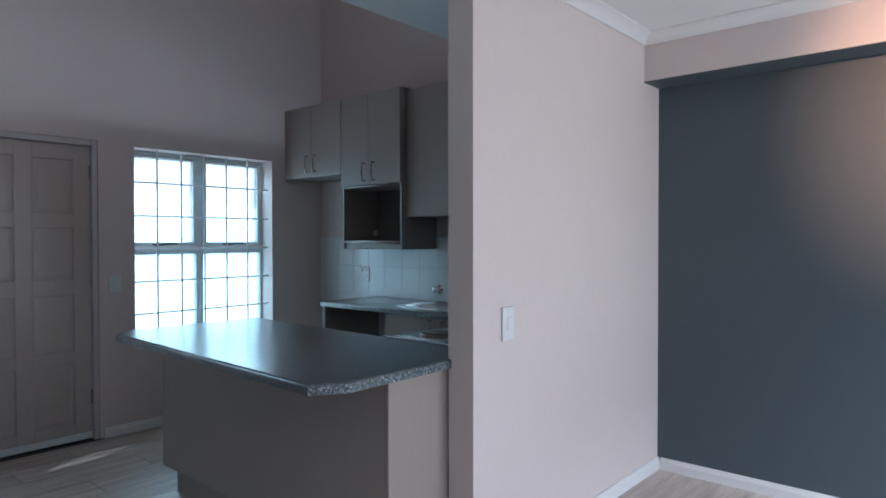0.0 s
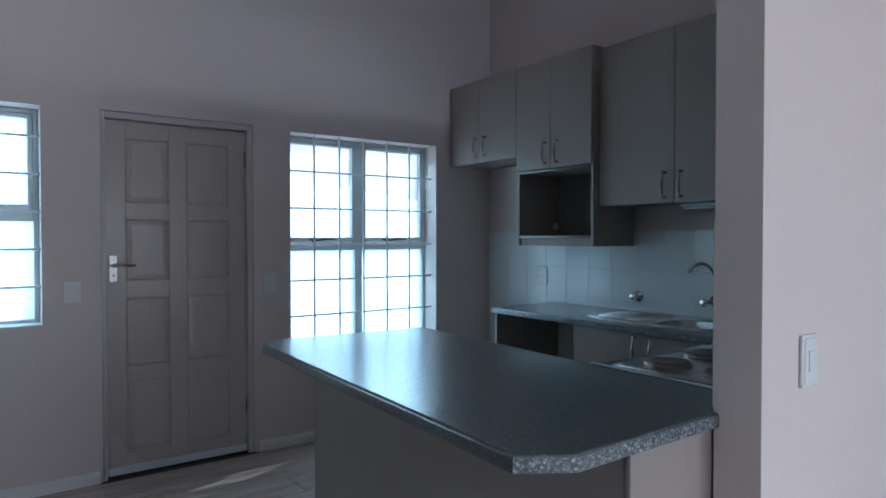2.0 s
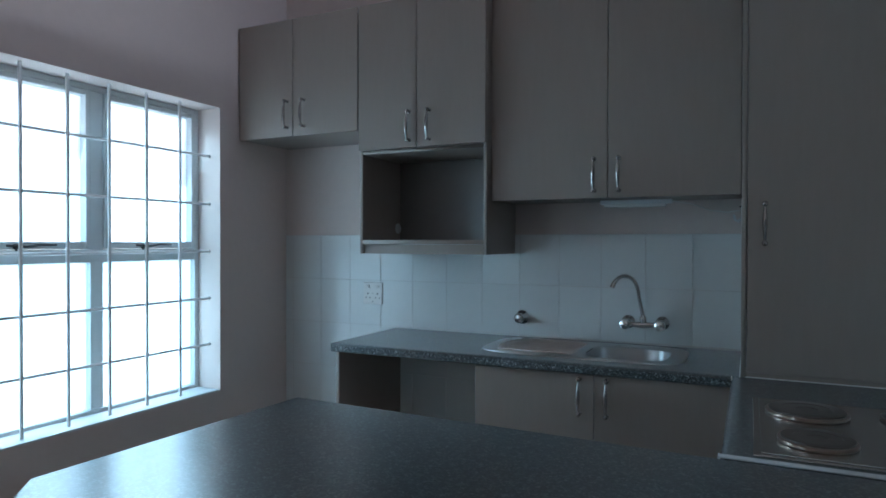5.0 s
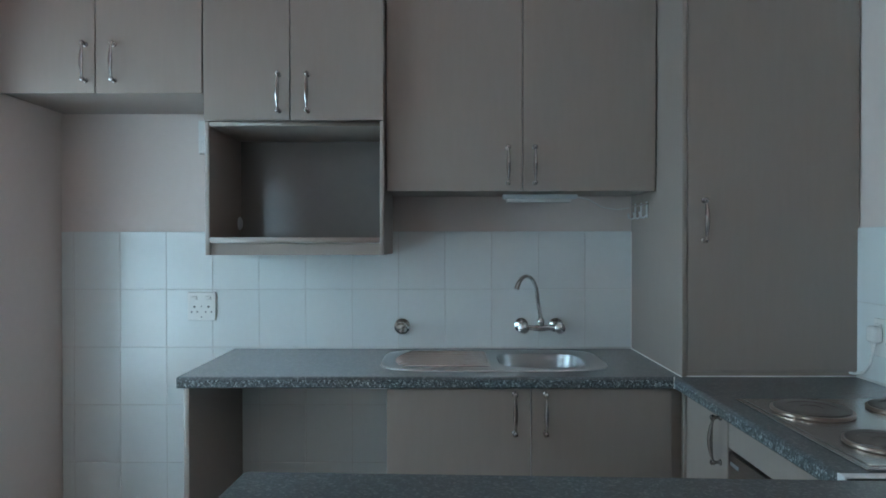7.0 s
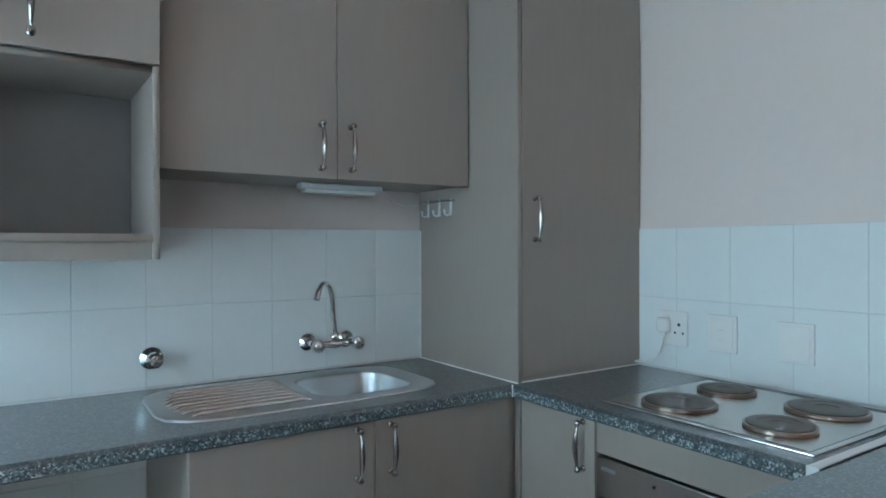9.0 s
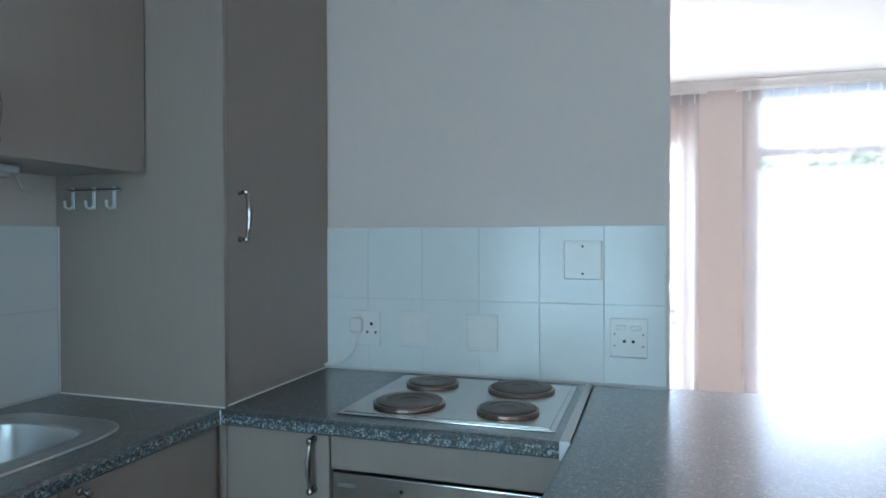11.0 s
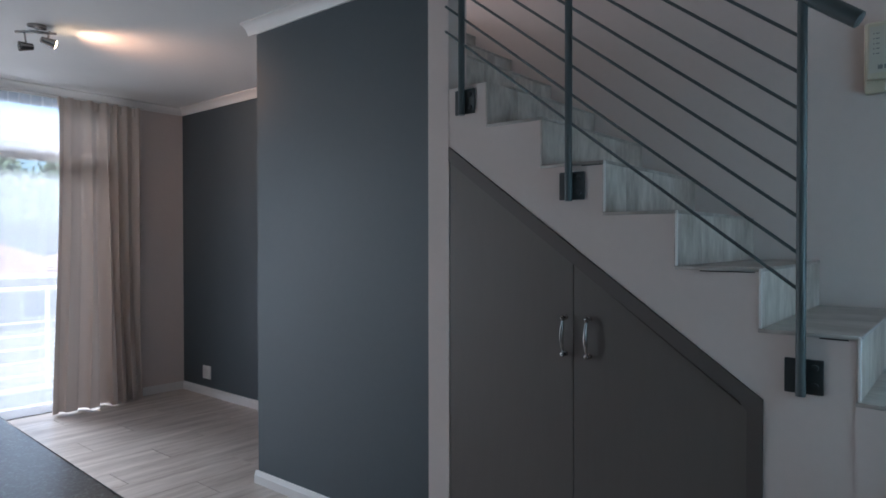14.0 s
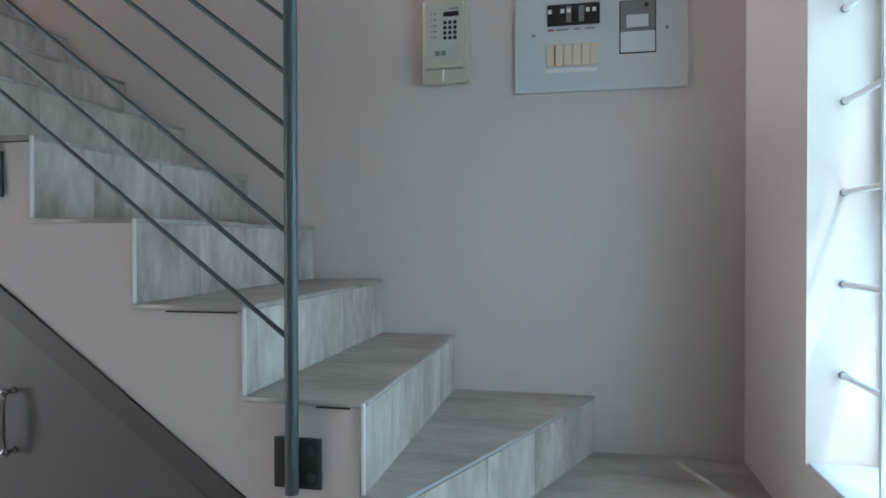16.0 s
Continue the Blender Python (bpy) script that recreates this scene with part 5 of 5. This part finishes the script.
def house(cx, cy, lx, ly, eave, ridge, label):
    h = thing("house", (cx, cy, -3.0), label, "house", "neighbouring houses")
    w = part("wall", box(bm_(), cx - lx / 2, cx + lx / 2, cy - ly / 2, cy + ly / 2, -3.0, eave), M_HOUSE, h)
    bm = bm_()
    o = 0.5
    ax, ay = lx / 2 + o, ly / 2 + o
    cut = min(ax, ay)
    if ax > ay:
        rid = [(cx - ax + cut, cy), (cx + ax - cut, cy)]
    else:
        rid = [(cx, cy - ay + cut), (cx, cy + ay - cut)]
    eaves = [(cx - ax, cy - ay), (cx + ax, cy - ay), (cx + ax, cy + ay), (cx - ax, cy + ay)]
    # courses of tiles step up the slope
    steps = 14
    for k in range(steps):
        u, v = k / steps, (k + 1) / steps
        loop = []
        for f_, lift in ((u, 0.05), (v, 0.0)):
            ring = []
            for i, (x, y) in enumerate(eaves):
                r = rid[0] if (i in (0, 3) if ax > ay else i in (0, 1)) else rid[1]
                ring.append(bm.verts.new((x + (r[0] - x) * f_, y + (r[1] - y) * f_, eave + (ridge - eave) * f_ + lift)))
            loop.append(ring)
        for i in range(4):
            bm.faces.new((loop[0][i], loop[0][(i + 1) % 4], loop[1][(i + 1) % 4], loop[1][i]))
    bm.faces.new([bm.verts.new((x, y, eave - 0.02)) for x, y in eaves][::-1])
    part("roof", bm, M_ROOF, h, "terracotta tiled hip roof")
    part("gutter", box(bm_(), cx - ax - 0.08, cx - ax, cy - ay, cy + ay, eave - 0.12, eave + 0.02), M_TRIM, h)
    for k in range(2):
        y = cy - ly / 4 + ly / 2 * k
        f_ = part("window", box(bm_(), cx - lx / 2 - 0.03, cx - lx / 2 + 0.02, y - 0.6, y + 0.6, eave - 1.6, eave - 0.5), M_TRIM, h)
        part("pane", box(bm_(), cx - lx / 2 - 0.04, cx - lx / 2 - 0.031, y - 0.52, y + 0.52, eave - 1.52, eave - 0.58), M_GLASSDK, f_)
    return h


house(30.5, -4.7, 8.0, 5.0, 0.2, 1.52, "cream house with a terracotta hip roof across the road")
house(29.0, -11.2, 9.0, 7.4, 0.15, 1.85, "cream house with a larger terracotta hip roof")
house(33.0, 6.5, 9.0, 8.0, -0.1, 1.6, "cream house with a terracotta roof farther along the road")


def tree(cx, cy, height, spread, seed, label):
    rnd = random.Random(seed)
    t = thing("tree", (cx, cy, -3.0), label, "tree", "street trees")
    bm = bm_()
    sweep(bm, [(cx, cy, -3.1), (cx + 0.1, cy, -1.5), (cx, cy + 0.1, height * 0.25 - 1.5)], [0.32, 0.24, 0.18], 10)
    clumps = []
    for k in range(22):
        a, r, h = rnd.uniform(0, 6.28), spread * rnd.uniform(0.15, 1) ** 0.7, rnd.uniform(0.30, 1.0)
        r *= 1.15 - 0.75 * max(h - 0.5, 0)
        p = Vector((cx + r * math.cos(a), cy + r * math.sin(a), -3 + height * h))
        clumps.append((p, rnd.uniform(0.5, 1.1) * spread * 0.5))
        if k < 9:
            sweep(bm, [(cx, cy, height * 0.2 - 2.0), ((cx + p.x) / 2, (cy + p.y) / 2, (p.z + height * 0.2 - 2.0) / 2 + 0.3), tuple(p)], [0.13, 0.08, 0.03], 6)
    part("trunk", bm, M_BARK, t)
    verts, faces = [], []
    for p, r in clumps:
        for _ in range(420):
            d = Vector((rnd.gauss(0, 1), rnd.gauss(0, 1), rnd.gauss(0, 0.8))).normalized() * r * rnd.uniform(0.35, 1.08)
            q = p + d
            s = rnd.uniform(0.12, 0.27)
            a = Vector((rnd.gauss(0, 1), rnd.gauss(0, 1), rnd.gauss(0, 1))).normalized()
            b = a.orthogonal().normalized()
            i = len(verts)
            verts += [tuple(q + a * s), tuple(q + b * s * 0.5), tuple(q - a * s), tuple(q - b * s * 0.5)]
            faces.append((i, i + 1, i + 2, i + 3))
    me = bpy.data.meshes.new("crown")
    me.from_pydata([(x - cx, y - cy, z + 3.0) for x, y, z in verts], [], faces)
    me.materials.append(M_LEAF)
    ob = new("crown", me)
    ob.parent = t
    tagged(ob, "uneven crown of small green leaves", kind="stuff")
    return t


tree(41, -9.5, 8.6, 3.8, 1, "broad green tree behind the houses")
tree(43, -14.0, 9.2, 4.2, 2, "tall green tree behind the houses")
tree(40, -4.5, 7.6, 3.2, 3, "green tree behind the houses")
tree(44, -19.5, 8.0, 3.8, 4, "green tree behind the houses")
tree(45, 3.5, 8.0, 3.6, 5, "green tree behind the houses")

# ---- tiles ----


def piece_mesh(name, sx, sy, sz, material, bev=0.0012):
    return mesh_of(name, box(bm_(), -sx / 2, sx / 2, -sy / 2, sy / 2, -sz / 2, sz / 2, bev, 1), material, 0)


NK, PT = bpy.data.objects["wall_north_kitchen"], bpy.data.objects["wall_partition"]
bed = box(bm_(), 0.002, 2.43, 4.2918, 4.2998, 0.0, 1.404)
part("tile_bed", bed, M_GROUT, NK, "pale grout")
bed = box(bm_(), 3.0162, 3.0258, 2.563, 3.712, 0.86, 1.404)
part("tile_bed", bed, M_GROUT, PT, "pale grout")
rnd = random.Random(7)
cols = [0.002] + [0.055 + 0.198 * k for k in range(0, 13)]
cols[-1] = 2.430
cache = {}
zrow = [1.404 - 0.2465 * k for k in range(7)]
for r in range(6):
    z1, z0 = zrow[r], max(zrow[r + 1], 0.0)
    if z1 - z0 < 0.02:
        continue
    for a, b in zip(cols, cols[1:]):
        if r >= 2 and a > 1.44:
            continue
        k = (round(b - a, 3), round(z1 - z0, 3))
        if k not in cache:
            cache[k] = piece_mesh("tile", b - a - 0.0016, 0.006, z1 - z0 - 0.0016, M_WTILE)
        ob = placed("tile", cache[k], NK, ((a + b) / 2, 4.2932, (z0 + z1) / 2))
        ob.rotation_euler = (rnd.uniform(-0.0012, 0.0012), 0, rnd.uniform(-0.0015, 0.0015))
ycols = [2.562] + [2.746 + 0.2005 * k for k in range(5)] + [3.711]
for r in range(2):
    z1, z0 = zrow[r], max(zrow[r + 1], 0.906)
    for a, b in zip(ycols, ycols[1:]):
        k = ("y", round(b - a, 3), round(z1 - z0, 3))
        if k not in cache:
            cache[k] = piece_mesh("tile", 0.006, b - a - 0.0016, z1 - z0 - 0.0016, M_WTILE)
        ob = placed("tile", cache[k], PT, (3.0178, (a + b) / 2, (z0 + z1) / 2))
        ob.rotation_euler = (rnd.uniform(-0.0012, 0.0012), 0, rnd.uniform(-0.0015, 0.0015))

PW, PL = 0.25, 1.0
plank_cache = {}
x, i = 0.02, 0
while x < 6.25:
    xa, xb = x, min(x + PW, 6.248)
    y = SOUTH - PL * ((i * 0.37 + 0.325) % 1.0)
    while y < 4.35:
        ya, yb = max(y, SOUTH + 0.001), min(y + PL, 4.348)
        if yb - ya > 0.03:
            k = (round(xb - xa, 3), round(yb - ya, 3))
            if k not in plank_cache:
                plank_cache[k] = piece_mesh("floor_tile", xb - xa - 0.003, yb - ya - 0.003, 0.0115, M_FLOOR, 0.001)
            placed("floor_tile", plank_cache[k], FLOOR, ((xa + xb) / 2, (ya + yb) / 2, -0.00575))
        y += PL
    x += PW
    i += 1
